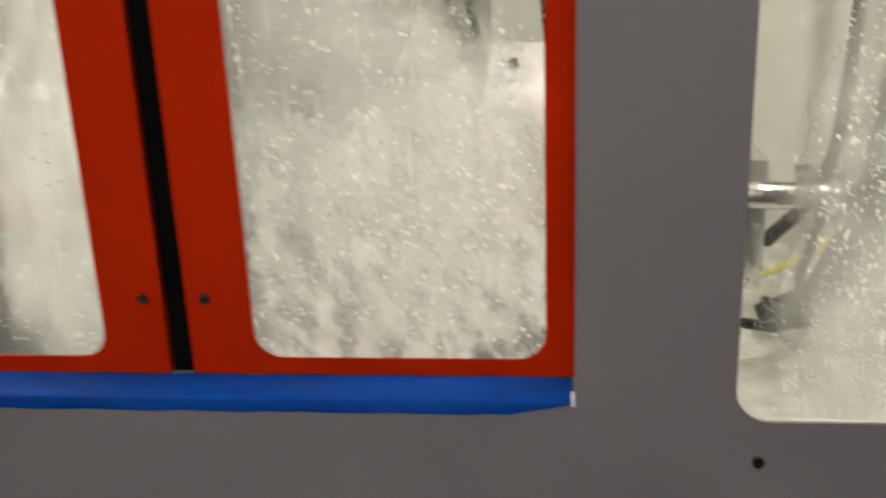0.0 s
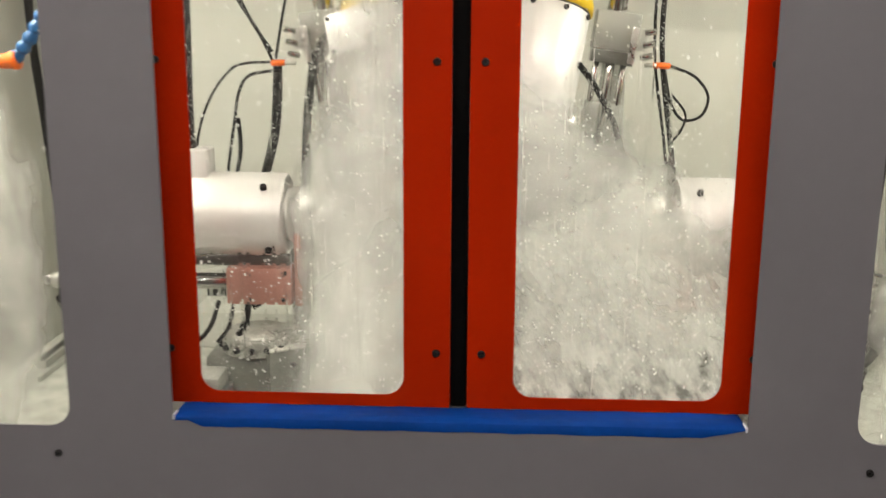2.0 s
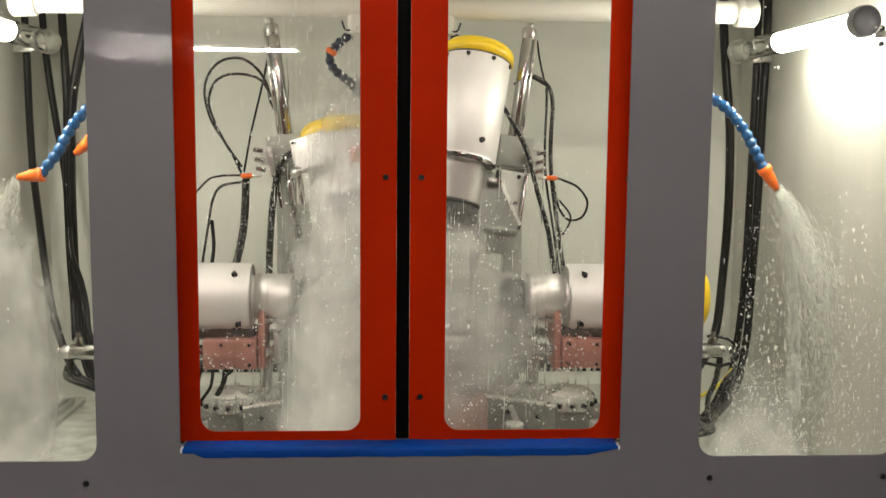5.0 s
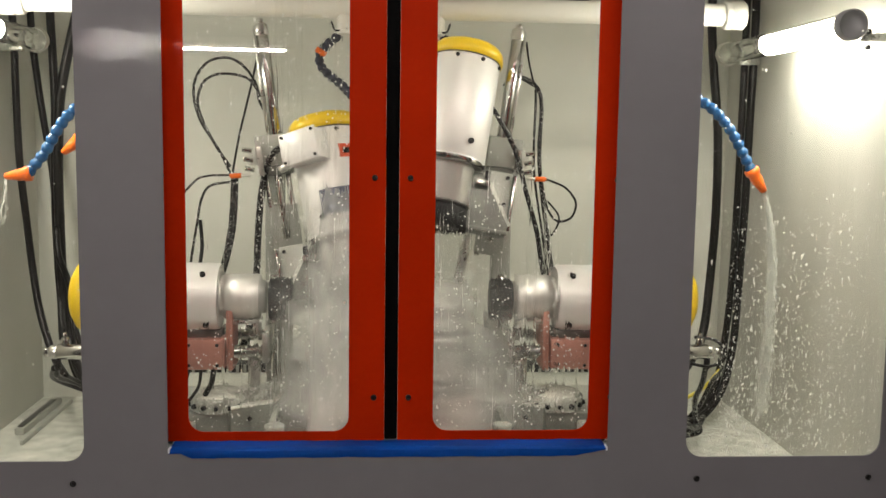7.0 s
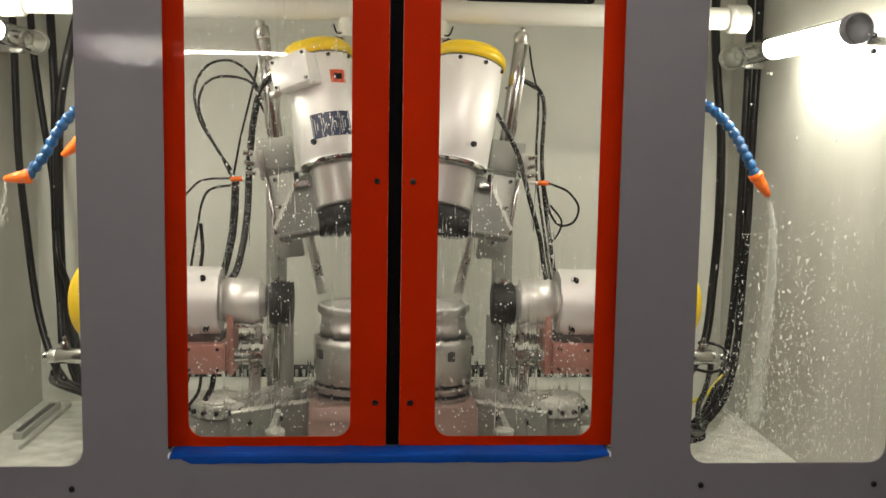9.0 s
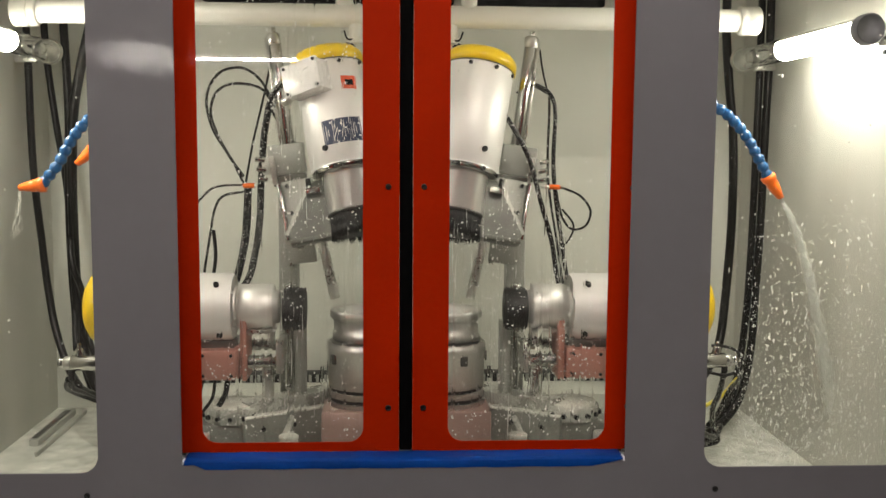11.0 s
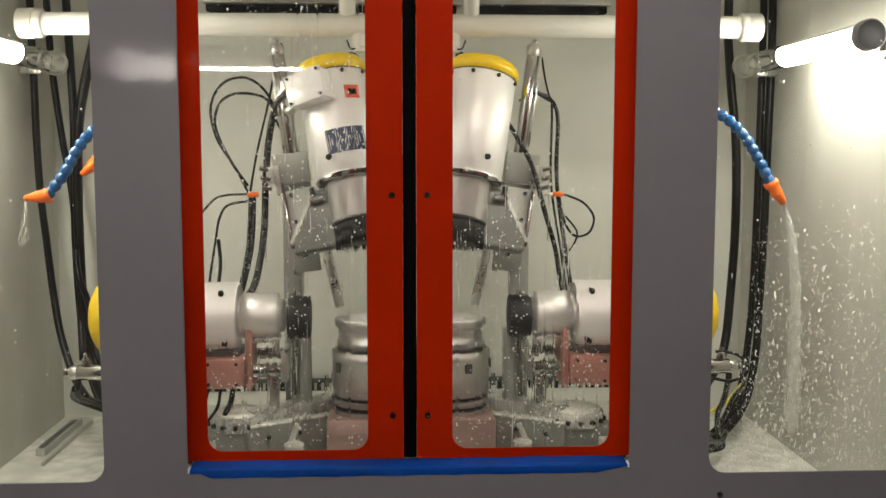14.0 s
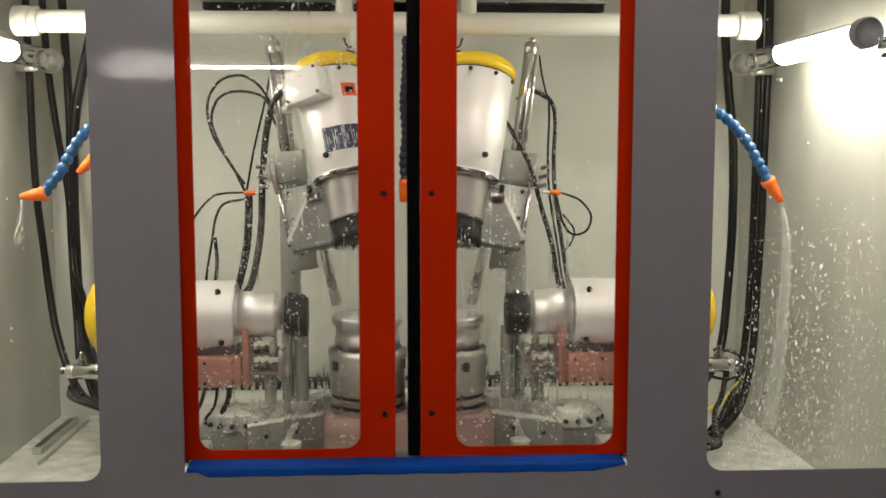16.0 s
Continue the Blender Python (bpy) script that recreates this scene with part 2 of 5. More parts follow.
def veil_mat(name, cover, color, noise_scale, flat=False):
    """A soft-edged veil of fine spray; its own rounded outline fades out in object space."""
    m = water_mat(name, cover, color, holes=0.9 if flat else 0.42, hole_scale=noise_scale, through_light=0.18, slant=0.45 if flat else 0.0, detail=4 if flat else 2)
    nt = m.node_tree
    mix = nt.nodes["Material Output"].inputs[0].links[0].from_node
    src = mix.inputs[0].links[0].from_socket
    co = nt.nodes.new("ShaderNodeTexCoord")
    # a cloud of drops has no facing of its own: it takes the light from above and in front
    up = nt.nodes.new("ShaderNodeCombineXYZ")
    up.inputs[1].default_value, up.inputs[2].default_value = -0.45, 0.89
    for nd in nt.nodes:
        if nd.type in ("BSDF_PRINCIPLED", "BSDF_TRANSLUCENT"):
            nt.links.new(up.outputs[0], nd.inputs["Normal"])
        if nd.type == "BSDF_PRINCIPLED":
            nd.inputs["Roughness"].default_value = 0.9
            nd.inputs["Specular IOR Level"].default_value = 0.1
    if flat:
        sep = nt.nodes.new("ShaderNodeSeparateXYZ")
        nt.links.new(co.outputs["Object"], sep.inputs[0])
        fade, out = nt.nodes.new("ShaderNodeMapRange"), None
        fade.inputs[1].default_value, fade.inputs[2].default_value = 1.16, 0.92
        nt.links.new(sep.outputs["Z"], fade.inputs[0])
        out = fade.outputs[0]
    else:
        ln = nt.nodes.new("ShaderNodeVectorMath")
        ln.operation = "LENGTH"
        nt.links.new(co.outputs["Object"], ln.inputs[0])
        fade = nt.nodes.new("ShaderNodeMapRange")
        fade.interpolation_type = "SMOOTHSTEP"
        fade.inputs[1].default_value, fade.inputs[2].default_value = 1.28, 0.80
        rag = nt.nodes.new("ShaderNodeTexNoise")
        rag.inputs["Scale"].default_value = 3.2
        rag.inputs["Detail"].default_value = 4
        nt.links.new(co.outputs["Object"], rag.inputs["Vector"])
        ragm = nt.nodes.new("ShaderNodeMath")
        ragm.operation = "MULTIPLY_ADD"
        ragm.inputs[1].default_value = 0.55
        nt.links.new(rag.outputs["Fac"], ragm.inputs[0])
        nt.links.new(ln.outputs["Value"], ragm.inputs[2])
        nt.links.new(ragm.outputs[0], fade.inputs[0])
        out = fade.outputs[0]
    mu = nt.nodes.new("ShaderNodeMath")
    mu.operation = "MULTIPLY"
    nt.links.new(src, mu.inputs[0])
    nt.links.new(out, mu.inputs[1])
    nt.links.new(mu.outputs[0], mix.inputs[0])
    return m


M_VEIL = veil_mat("spray_veil", 0.93, (0.92, 0.95, 0.89), (1.6, 1.6, 2.4))
M_SHEET = veil_mat("sheet_water", 0.90, (0.92, 0.95, 0.89), (44, 44, 24), flat=True)
M_THINVEIL = veil_mat("thin_spray_veil", 0.62, (0.96, 0.97, 0.93), (1.3, 1.3, 3.2))
M_JET = water_mat("jet_water", 0.7, (0.93, 0.94, 0.92), holes=0.5, hole_scale=(160, 160, 30))


# ---- mesh helpers ----
def finish(name, bm, material, parent=None, label="", smooth=True):
    me = bpy.data.meshes.new(name)
    if smooth:
        for f in bm.faces:
            f.smooth = True
        for e in bm.edges:
            if len(e.link_faces) == 2 and e.calc_face_angle(0) > 0.6:
                e.smooth = False
    bm.to_mesh(me)
    bm.free()
    me.materials.append(material)
    ob = new(name, me)
    if parent:
        ob.parent = parent
    if label:
        ob["label"] = label
    return ob


part = finish


def box(bm, x0, x1, y0, y1, z0, z1, bevel=0.0, m=None):
    made = bmesh.ops.create_cube(bm, size=1.0)["verts"]
    for v in made:
        v.co = Vector(((x0 + x1) / 2 + v.co.x * (x1 - x0), (y0 + y1) / 2 + v.co.y * (y1 - y0), (z0 + z1) / 2 + v.co.z * (z1 - z0)))
    if bevel:
        edges = {e for v in made for e in v.link_edges}
        got = bmesh.ops.bevel(bm, geom=list(edges), offset=bevel, segments=2, affect="EDGES", profile=0.5)
        made = list({v for f in got["faces"] for v in f.verts} | {v for v in made if v.is_valid})
    if m is not None:
        for v in made:
            v.co = m @ v.co
    return bm


def one_box(x0, x1, y0, y1, z0, z1, bevel=0.002, m=None):
    return box(bmesh.new(), x0, x1, y0, y1, z0, z1, bevel, m)


def to_axis(p0, p1):
    p0, p1 = Vector(p0), Vector(p1)
    return Matrix.Translation(p0) @ (p1 - p0).to_track_quat("Z", "Y").to_matrix().to_4x4()


def lathe(bm, profile, seg=40, m=None):
    """Turn (radius, height) pairs about z; closes the ends that reach radius 0."""
    rings = []
    for r, z in profile:
        if r < 1e-6:
            rings.append([bm.verts.new((0, 0, z))])
        else:
            rings.append([bm.verts.new((r * math.cos(2 * math.pi * i / seg), r * math.sin(2 * math.pi * i / seg), z)) for i in range(seg)])
    for a, b in zip(rings, rings[1:]):
        for i in range(seg):
            j = (i + 1) % seg
            if len(a) == 1 and len(b) == 1:
                continue
            if len(a) == 1:
                bm.faces.new((a[0], b[i], b[j]))
            elif len(b) == 1:
                bm.faces.new((a[i], a[j], b[0]))
            else:
                bm.faces.new((a[i], a[j], b[j], b[i]))
    if m is not None:
        for ring in rings:
            for v in ring:
                v.co = m @ v.co
    return bm


def rod(p0, p1, r, bevel=0.001, seg=28):
    length = (Vector(p1) - Vector(p0)).length
    return lathe(bmesh.new(), [(0, 0), (r - bevel, 0), (r, bevel), (r, length - bevel), (r - bevel, length), (0, length)], seg, to_axis(p0, p1))


def smooth_path(points, n):
    pts = [Vector(p) for p in points]
    pts = [pts[0] * 2 - pts[1]] + pts + [pts[-1] * 2 - pts[-2]]
    out = []
    for i in range(1, len(pts) - 2):
        a, b, c, d = pts[i - 1:i + 3]
        for k in range(n):
            t = k / n
            out.append(0.5 * (2 * b + (c - a) * t + (2 * a - 5 * b + 4 * c - d) * t * t + (3 * b - a - 3 * c + d) * t ** 3))
    out.append(pts[-2])
    return out


def tube(bm, points, r, n=8, seg=10, radii=None):
    path = smooth_path(points, n)
    rings = []
    side = None
    for i, p in enumerate(path):
        d = (path[min(i + 1, len(path) - 1)] - path[max(i - 1, 0)]).normalized()
        if side is None:
            side = d.orthogonal().normalized()
        side = (side - d * side.dot(d)).normalized()
        up = d.cross(side)
        rad = radii(i, len(path)) if radii else r
        rings.append([bm.verts.new(p + (side * math.cos(a) + up * math.sin(a)) * rad) for a in (2 * math.pi * k / seg for k in range(seg))])
    for a, b in zip(rings, rings[1:]):
        for i in range(seg):
            j = (i + 1) % seg
            bm.faces.new((a[i], a[j], b[j], b[i]))
    bm.faces.new(rings[0][::-1])
    bm.faces.new(rings[-1])
    return bm


def round_rect(x0, x1, z0, z1, r, n=7):
    out = []
    for cx, cz, a0 in ((x1 - r, z1 - r, 0), (x0 + r, z1 - r, 90), (x0 + r, z0 + r, 180), (x1 - r, z0 + r, 270)):
        for k in range(n + 1):
            a = radians(a0 + 90 * k / n)
            out.append((cx + r * math.cos(a), cz + r * math.sin(a)))
    return out


def plate(outer, holes, y0, y1):
    """An upright sheet from y0 to y1 with holes through it; loops are (x, z) pairs."""
    bm = bmesh.new()
    edges = []
    for loop in [outer] + holes:
        vs = [bm.verts.new((x, y0, z)) for x, z in loop]
        edges += [bm.edges.new((a, b)) for a, b in zip(vs, vs[1:] + vs[:1])]
    bmesh.ops.triangle_fill(bm, edges=edges, use_beauty=True, use_dissolve=False)
    faces = list(bm.faces)
    got = bmesh.ops.extrude_face_region(bm, geom=faces)
    for v in got["geom"]:
        if isinstance(v, bmesh.types.BMVert):
            v.co.y = y1
    bmesh.ops.recalc_face_normals(bm, faces=list(bm.faces))
    return bm


def slivers(name, material, items, parent=None):
    """Many thin spindle-shaped water streaks in one mesh: items of (place, way, length, width)."""
    verts, faces = [], []
    for p, d, length, w in items:
        d = d.normalized()
        s = d.orthogonal().normalized()
        u = d.cross(s)
        k = len(verts)
        a, b, c = p - d * length / 2, p + d * length / 2, p + d * length * 0.1
        verts += [a, b, c + s * w, c - s * w * 0.5 + u * w * 0.87, c - s * w * 0.5 - u * w * 0.87]
        faces += [(k, k + 2, k + 3), (k, k + 3, k + 4), (k, k + 4, k + 2), (k + 1, k + 3, k + 2), (k + 1, k + 4, k + 3), (k + 1, k + 2, k + 4)]
    me = bpy.data.meshes.new(name)
    me.from_pydata([tuple(v) for v in verts], [], faces)
    me.materials.append(material)
    for pol in me.polygons:
        pol.use_smooth = True
    ob = new(name, me)
    if parent:
        ob.parent = parent
    return ob


def thing(name, m, label, category, group="", kind=""):
    ob = new(name)
    ob.empty_display_size = 0.05
    ob.matrix_basis = m
    return tagged(ob, label, category, group, kind)


rng = random.Random(7)
STILL = pose(0, 0, 0)

# ---- the enclosure ----
SX, YB, ZF, ZT = 0.955, 1.0, 0.785, 2.12   # inner side walls, back wall, tray floor, roof

front_panel = tagged(finish("wall_front", plate([(-1.3, 0.06), (1.3, 0.06), (1.3, 2.3), (-1.3, 2.3)],
    [[(-0.402, 0.952), (0.402, 0.952), (0.402, 2.02), (-0.402, 2.02)],
     round_rect(0.550, 0.925, 0.933, 2.02, 0.032), round_rect(-0.925, -0.550, 0.933, 2.02, 0.032)], 0.0, 0.004), M_PANEL, smooth=False),
    "grey powder-coated sheet metal machine front with openings", "machine panel", kind="structure")


def screw(x, y, z, parent, r=0.0055):
    bm = lathe(bmesh.new(), [(0, 0.001), (r * 0.45, 0.001), (r * 0.5, 0.0032), (r * 0.85, 0.0034), (r, 0.0022), (r, 0)], 14, pose(x, y, z, 90, 0, 0))
    return part("screw", bm, M_SCREW, parent)


for sx in (-0.902, -0.571, 0.573, 0.905):
    for sz in (0.892, 2.06):
        screw(sx, 0, sz, front_panel)

for i, s in enumerate((-1, 1)):
    x0, x1 = sorted((s * 0.53, s * 0.94))
    w = tagged(finish("window_%d" % (i + 1), plate([(x0, 0.915), (x1, 0.915), (x1, 2.04), (x0, 2.04)], [], 0.0055, 0.0085), M_PANE, smooth=False),
               "clear polycarbonate side window speckled with water", "window", kind="structure")
    w.visible_shadow = False

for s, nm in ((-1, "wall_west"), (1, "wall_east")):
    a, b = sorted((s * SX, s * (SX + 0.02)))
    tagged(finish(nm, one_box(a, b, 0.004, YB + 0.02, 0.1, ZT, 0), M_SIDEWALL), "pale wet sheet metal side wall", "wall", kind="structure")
tagged(finish("wall_north", one_box(-SX, SX, YB, YB + 0.02, 0.1, ZT, 0), M_WALL), "pale grey-green painted rear wall of enclosure", "wall", kind="structure")
tagged(finish("ceiling", one_box(-SX - 0.02, SX + 0.02, 0.004, YB + 0.02, ZT, ZT + 0.02, 0), M_CEIL), "pale enclosure roof panel", "ceiling", kind="structure")
floor_bm = one_box(-SX, SX, 0.08, YB, ZF - 0.01, ZF, 0)
tagged(finish("floor", floor_bm, M_FLOOR), "wet textured pale tray floor", "floor", kind="structure")
sump = bmesh.new()
box(sump, -SX, SX, 0.02, YB, 0.1, 0.12)
tagged(finish("sump_floor", sump, M_DARKST), "dark steel sump under the tray", "sump", kind="structure")

# rear lower ledge with its dark drain slot, and dark slots under the roof
ledge = thing("rear_ledge", STILL, "pale sheet metal ledge along rear wall", "ledge", kind="structure")
part("shelf", one_box(-0.62, 0.62, 0.80, YB - 0.002, ZF, 0.868, 0.004), M_WALL, ledge)
part("drain_slot", one_box(-0.62, 0.62, 0.936, YB - 0.004, 0.8685, 0.890, 0.002), M_FRINGE, ledge, "dark drain slot")
slat_mesh = None
for k in range(62):
    x = -0.61 + 0.02 * k
    if slat_mesh is None:
        slat = part("slat", one_box(-0.004, 0.004, -0.004, 0.0, -0.011, 0.011, 0.001), M_GREY, ledge)
        slat_mesh = slat.data
    else:
        slat = new("slat", slat_mesh)
        slat.parent = ledge
    slat.matrix_basis = pose(x, 0.936, 0.880)
vents = thing("roof_vents", STILL, "row of dark rubber strips under roof", "vent", kind="structure")
for a, b in ((-0.53, -0.18), (-0.13, 0.14), (0.20, 0.55)):
    part("slot", one_box(a, b, 0.955, YB - 0.004, 1.90, 1.918, 0.002), M_BLACK, vents)
    part("frame", one_box(a - 0.012, b + 0.012, 0.96, YB - 0.006, 1.922, 1.96, 0.002), M_ALU, vents)

for s in (-1,):
    rail = thing("floor_rail", STILL, "worn aluminium slide rail on tray floor", "rail")
    part("track", one_box(s * 0.895 - 0.012, s * 0.895 + 0.012, 0.64, 0.93, ZF, ZF + 0.018, 0.003), M_ALU, rail)
    part("groove", one_box(s * 0.895 - 0.007, s * 0.895 + 0.007, 0.65, 0.90, ZF + 0.0185, ZF + 0.021, 0), M_DARKST, rail)
    part("side_strip", one_box(s * 0.862 - 0.004, s * 0.862 + 0.004, 0.56, 0.94, ZF, ZF + 0.012, 0.002), M_ALU, rail)

# ---- sill and its tape ----
sill = tagged(finish("door_sill", one_box(-0.402, 0.402, 0.004, 0.10, 0.930, 0.9515, 0.001), M_PANEL), "grey sheet metal door sill", "sill", kind="structure")
tape_bm = bmesh.new()
xs = [-0.400 + 0.8 * i / 40 for i in range(41)]
rows_t = []
for x in xs:
    w = 0.0006 * math.sin(x * 61) + 0.0004 * math.sin(x * 143)
    cut = 0.938 if x > -0.372 else 0.946
    if x > 0.345:
        cut = 0.9385 + (x - 0.345) / 0.055 * 0.0125
    rows_t.append([tape_bm.verts.new(c) for c in ((x, 0.051, 0.9535 + w), (x, 0.02, 0.9532 + w), (x, -0.0005, 0.9525 + w * 0.5), (x, -0.0018, 0.9508), (x, -0.0012 + w * 0.5, cut + w * 0.6))])
for a, b in zip(rows_t, rows_t[1:]):
    for i in range(4):
        tape_bm.faces.new((a[i], b[i], b[i + 1], a[i + 1]))
tape = tagged(finish("masking_tape", tape_bm, M_TAPE, smooth=True), "wrinkled blue masking tape along the door sill", "tape")
for s in (-1, 1):
    bm = bmesh.new()
    box(bm, s * 0.4002 - 0.0016, s * 0.4002 + 0.0016, -0.0022, 0.016, 0.9475, 0.9552, 0.0006)
    part("torn_end", bm, M_TORN, tape, "torn white tape end")


# ---- sliding doors ----
def sliding_door(s):
    door = thing("sliding_door", pose(0, 0, 0), "orange-red painted sliding machine door with wet window", "door", "sliding doors")
    xa, xb = sorted((s * 0.0125, s * 0.50))
    wa, wb = sorted((s * 0.079, s * 0.375))
    z0, z1 = 0.9525, 2.08
    part("door_frame", plate([(xa, z0), (xb, z0), (xb, z1), (xa, z1)], [round_rect(wa, wb, 0.970, 2.0, 0.028)], 0.054, 0.057), M_RED, door)
    bm = bmesh.new()
    e0, e1 = sorted((s * 0.0130, s * 0.0160))
    box(bm, e0, e1, 0.0572, 0.085, z0, z1)
    part("edge_flange", bm, M_RED, door)
    part("bottom_flange", one_box(xa + 0.004, xb - 0.004, 0.0572, 0.085, z0, z0 + 0.003, 0), M_RED, door)
    g = part("pane", plate(round_rect(wa - 0.018, wb + 0.018, 0.962, 2.02, 0.02), [], 0.0576, 0.0606), M_PANE, door)
    g.visible_shadow = False
    for x in (0.0325, 0.417):
        for z in (1.035, 1.446, 1.857):
            screw(s * x, 0.054, z, door)
    if s > 0:
        part("rubber_seal", one_box(-0.0122, 0.0122, 0.058, 0.072, z0, z1, 0.004), M_BLACK, door, "black rubber closing seal")
    return door


door_l, door_r = sliding_door(-1), sliding_door(1)


# ---- enclosure lamps ----
def half_tube(x, z, r, s, a0, a1, n=24):
    """Part of a tube along y, angles counted from a line pointing down and inward."""
    bm = bmesh.new()
    rows = []
    for i in range(n + 1):
        a = radians(a0 + (a1 - a0) * i / n) - s * radians(22)
        rows.append([bm.verts.new((x + r * math.sin(a), y, z - r * math.cos(a))) for y in (0.125, 0.505)])
    for p, q in zip(rows, rows[1:]):
        bm.faces.new((p[0], q[0], q[1], p[1]))
    bmesh.ops.recalc_face_normals(bm, faces=list(bm.faces))
    return bm


def tube_lamp(s):
    lamp = thing("tube_lamp", STILL, "glowing tubular machine lamp with grey end cap", "lamp", "enclosure lamps")
    x, z = s * 0.872, 1.745
    # the strip shines down and into the enclosure; the back of the tube is a white reflector
    part("light_tube", half_tube(x, z, 0.026, s, -105, 105), M_GLOW, lamp, "glowing light tube")
    part("reflector", half_tube(x, z, 0.0255, s, 105, 255), M_PVC, lamp, "white reflector back")
    part("sleeve", rod((x, 0.507, z), (x, 0.775, z), 0.026), M_SLEEVE, lamp, "clear unlit sleeve")
    part("end_ring", rod((x, 0.775, z), (x, 0.79, z), 0.031, 0.003), M_PVC, lamp)
    part("end_cap", rod((x, 0.098, z), (x, 0.125, z), 0.030, 0.003), M_LAMPCAP, lamp, "grey end cap")
    for y in (0.13, 0.77):
        a, b = sorted((s * 0.90, s * 0.953))
        part("bracket", one_box(a, b, y - 0.006, y + 0.02, z - 0.028, z - 0.012, 0.002), M_STEEL, lamp)
        for dz in (-0.035, -0.005):
            part("bolt", rod((s * 0.915, y - 0.01, z + dz - 0.005), (s * 0.915, y, z + dz - 0.005), 0.005), M_SCREW, lamp)
    return lamp


tube_lamp(-1), tube_lamp(1)

# ---- coolant pipe across the enclosure ----
pipe = thing("coolant_pipe", STILL, "white plastic coolant pipe across the enclosure", "pipe")
PY, PZ = 0.55, 1.813
part("pipe_run", rod((-0.83, PY, PZ), (0.80, PY, PZ), 0.0255), M_PVC, pipe)
for xa, xb in ((-0.835, -0.815), (0.775, 0.792)):
    part("union_nut", lathe(bmesh.new(), [(0.02, 0), (0.031, 0), (0.033, 0.003), (0.033, xb - xa - 0.003), (0.031, xb - xa), (0.02, xb - xa)], 8, to_axis((xa, PY, PZ), (xb, PY, PZ))), M_PVC, pipe)
part("end_cap", rod((-0.872, PY, PZ), (-0.834, PY, PZ), 0.034, 0.004), M_PVC, pipe)
part("end_cap", rod((0.79, PY, PZ), (0.825, PY, PZ), 0.033, 0.004), M_PVC, pipe)
for x in (-0.134, 0.150):
    part("riser", rod((x, PY, PZ), (x, PY, ZT), 0.018), M_PVC, pipe)
for s in (-1, 1):
    part("outlet", rod((s * 0.108, PY - 0.01, PZ - 0.062), (s * 0.108, PY, PZ), 0.015), M_PVC, pipe)
    part("hook", tube(bmesh.new(), [(s * 0.10, PY - 0.02, PZ - 0.05), (s * 0.125, PY - 0.02, PZ - 0.055), (s * 0.135, PY - 0.02, PZ - 0.035)], 0.0022), M_CABLE, pipe, "thin black clip wire")


def link_hose(points, label, tip, r=0.0125, color=None, group="coolant nozzles"):
    """A segmented flexible coolant hose with a flat-fan nozzle at the first point."""
    hose = thing("coolant_hose", STILL, label, "hose", group)
    path = smooth_path(points, 24)
    dist, last = 0.0, path[0]
    marks = [path[0]]
    for p in path[1:]:
        dist += (p - last).length
        last = p
        if dist >= r * 1.5:
            marks.append(p)
            dist = 0.0
    for a, b in zip(marks, marks[1:]):
        L = (b - a).length
        bm = lathe(bmesh.new(), [(r * 0.62, -L * 0.1), (r * 0.8, 0.0), (r, L * 0.3), (r * 0.98, L * 0.55), (r * 0.70, L * 0.9), (r * 0.6, L * 1.08)], 16, to_axis(a, b))
        part("hose_link", bm, color or M_BLUEP, hose)
    if tip:
        t0, t1 = Vector(points[0]), Vector(tip)
        L = (t1 - t0).length
        m = to_axis(t0, t1)
        bm = lathe(bmesh.new(), [(r * 0.7, -0.008), (r * 1.3, -0.007), (r * 1.3, 0.005), (r * 1.08, 0.007), (r * 1.22, L * 0.35), (r * 0.9, L * 0.97), (0, L)], 20)
        for v in bm.verts:
            k = max(0, v.co.z / L)
            v.co.x *= 1 + 0.22 * k
            v.co.y *= 1 - 0.40 * k
            v.co = m @ v.co
        part("nozzle", bm, M_ORANGE, hose, "orange fan nozzle")
    return hose


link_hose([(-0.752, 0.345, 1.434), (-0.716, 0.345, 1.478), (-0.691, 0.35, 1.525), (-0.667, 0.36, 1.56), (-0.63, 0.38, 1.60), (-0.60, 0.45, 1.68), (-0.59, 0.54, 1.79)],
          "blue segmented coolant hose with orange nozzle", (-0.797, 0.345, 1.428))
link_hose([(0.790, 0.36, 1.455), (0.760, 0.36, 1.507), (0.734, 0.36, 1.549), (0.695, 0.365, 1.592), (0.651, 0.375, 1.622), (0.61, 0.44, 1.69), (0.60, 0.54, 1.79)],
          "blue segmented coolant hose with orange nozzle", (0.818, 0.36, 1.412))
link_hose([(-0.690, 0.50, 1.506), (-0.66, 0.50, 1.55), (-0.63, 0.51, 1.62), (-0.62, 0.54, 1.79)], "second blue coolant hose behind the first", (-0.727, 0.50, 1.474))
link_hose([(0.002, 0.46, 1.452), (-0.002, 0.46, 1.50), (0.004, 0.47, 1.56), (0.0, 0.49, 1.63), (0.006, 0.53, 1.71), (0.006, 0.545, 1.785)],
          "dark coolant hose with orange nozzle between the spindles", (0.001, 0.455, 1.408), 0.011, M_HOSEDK)
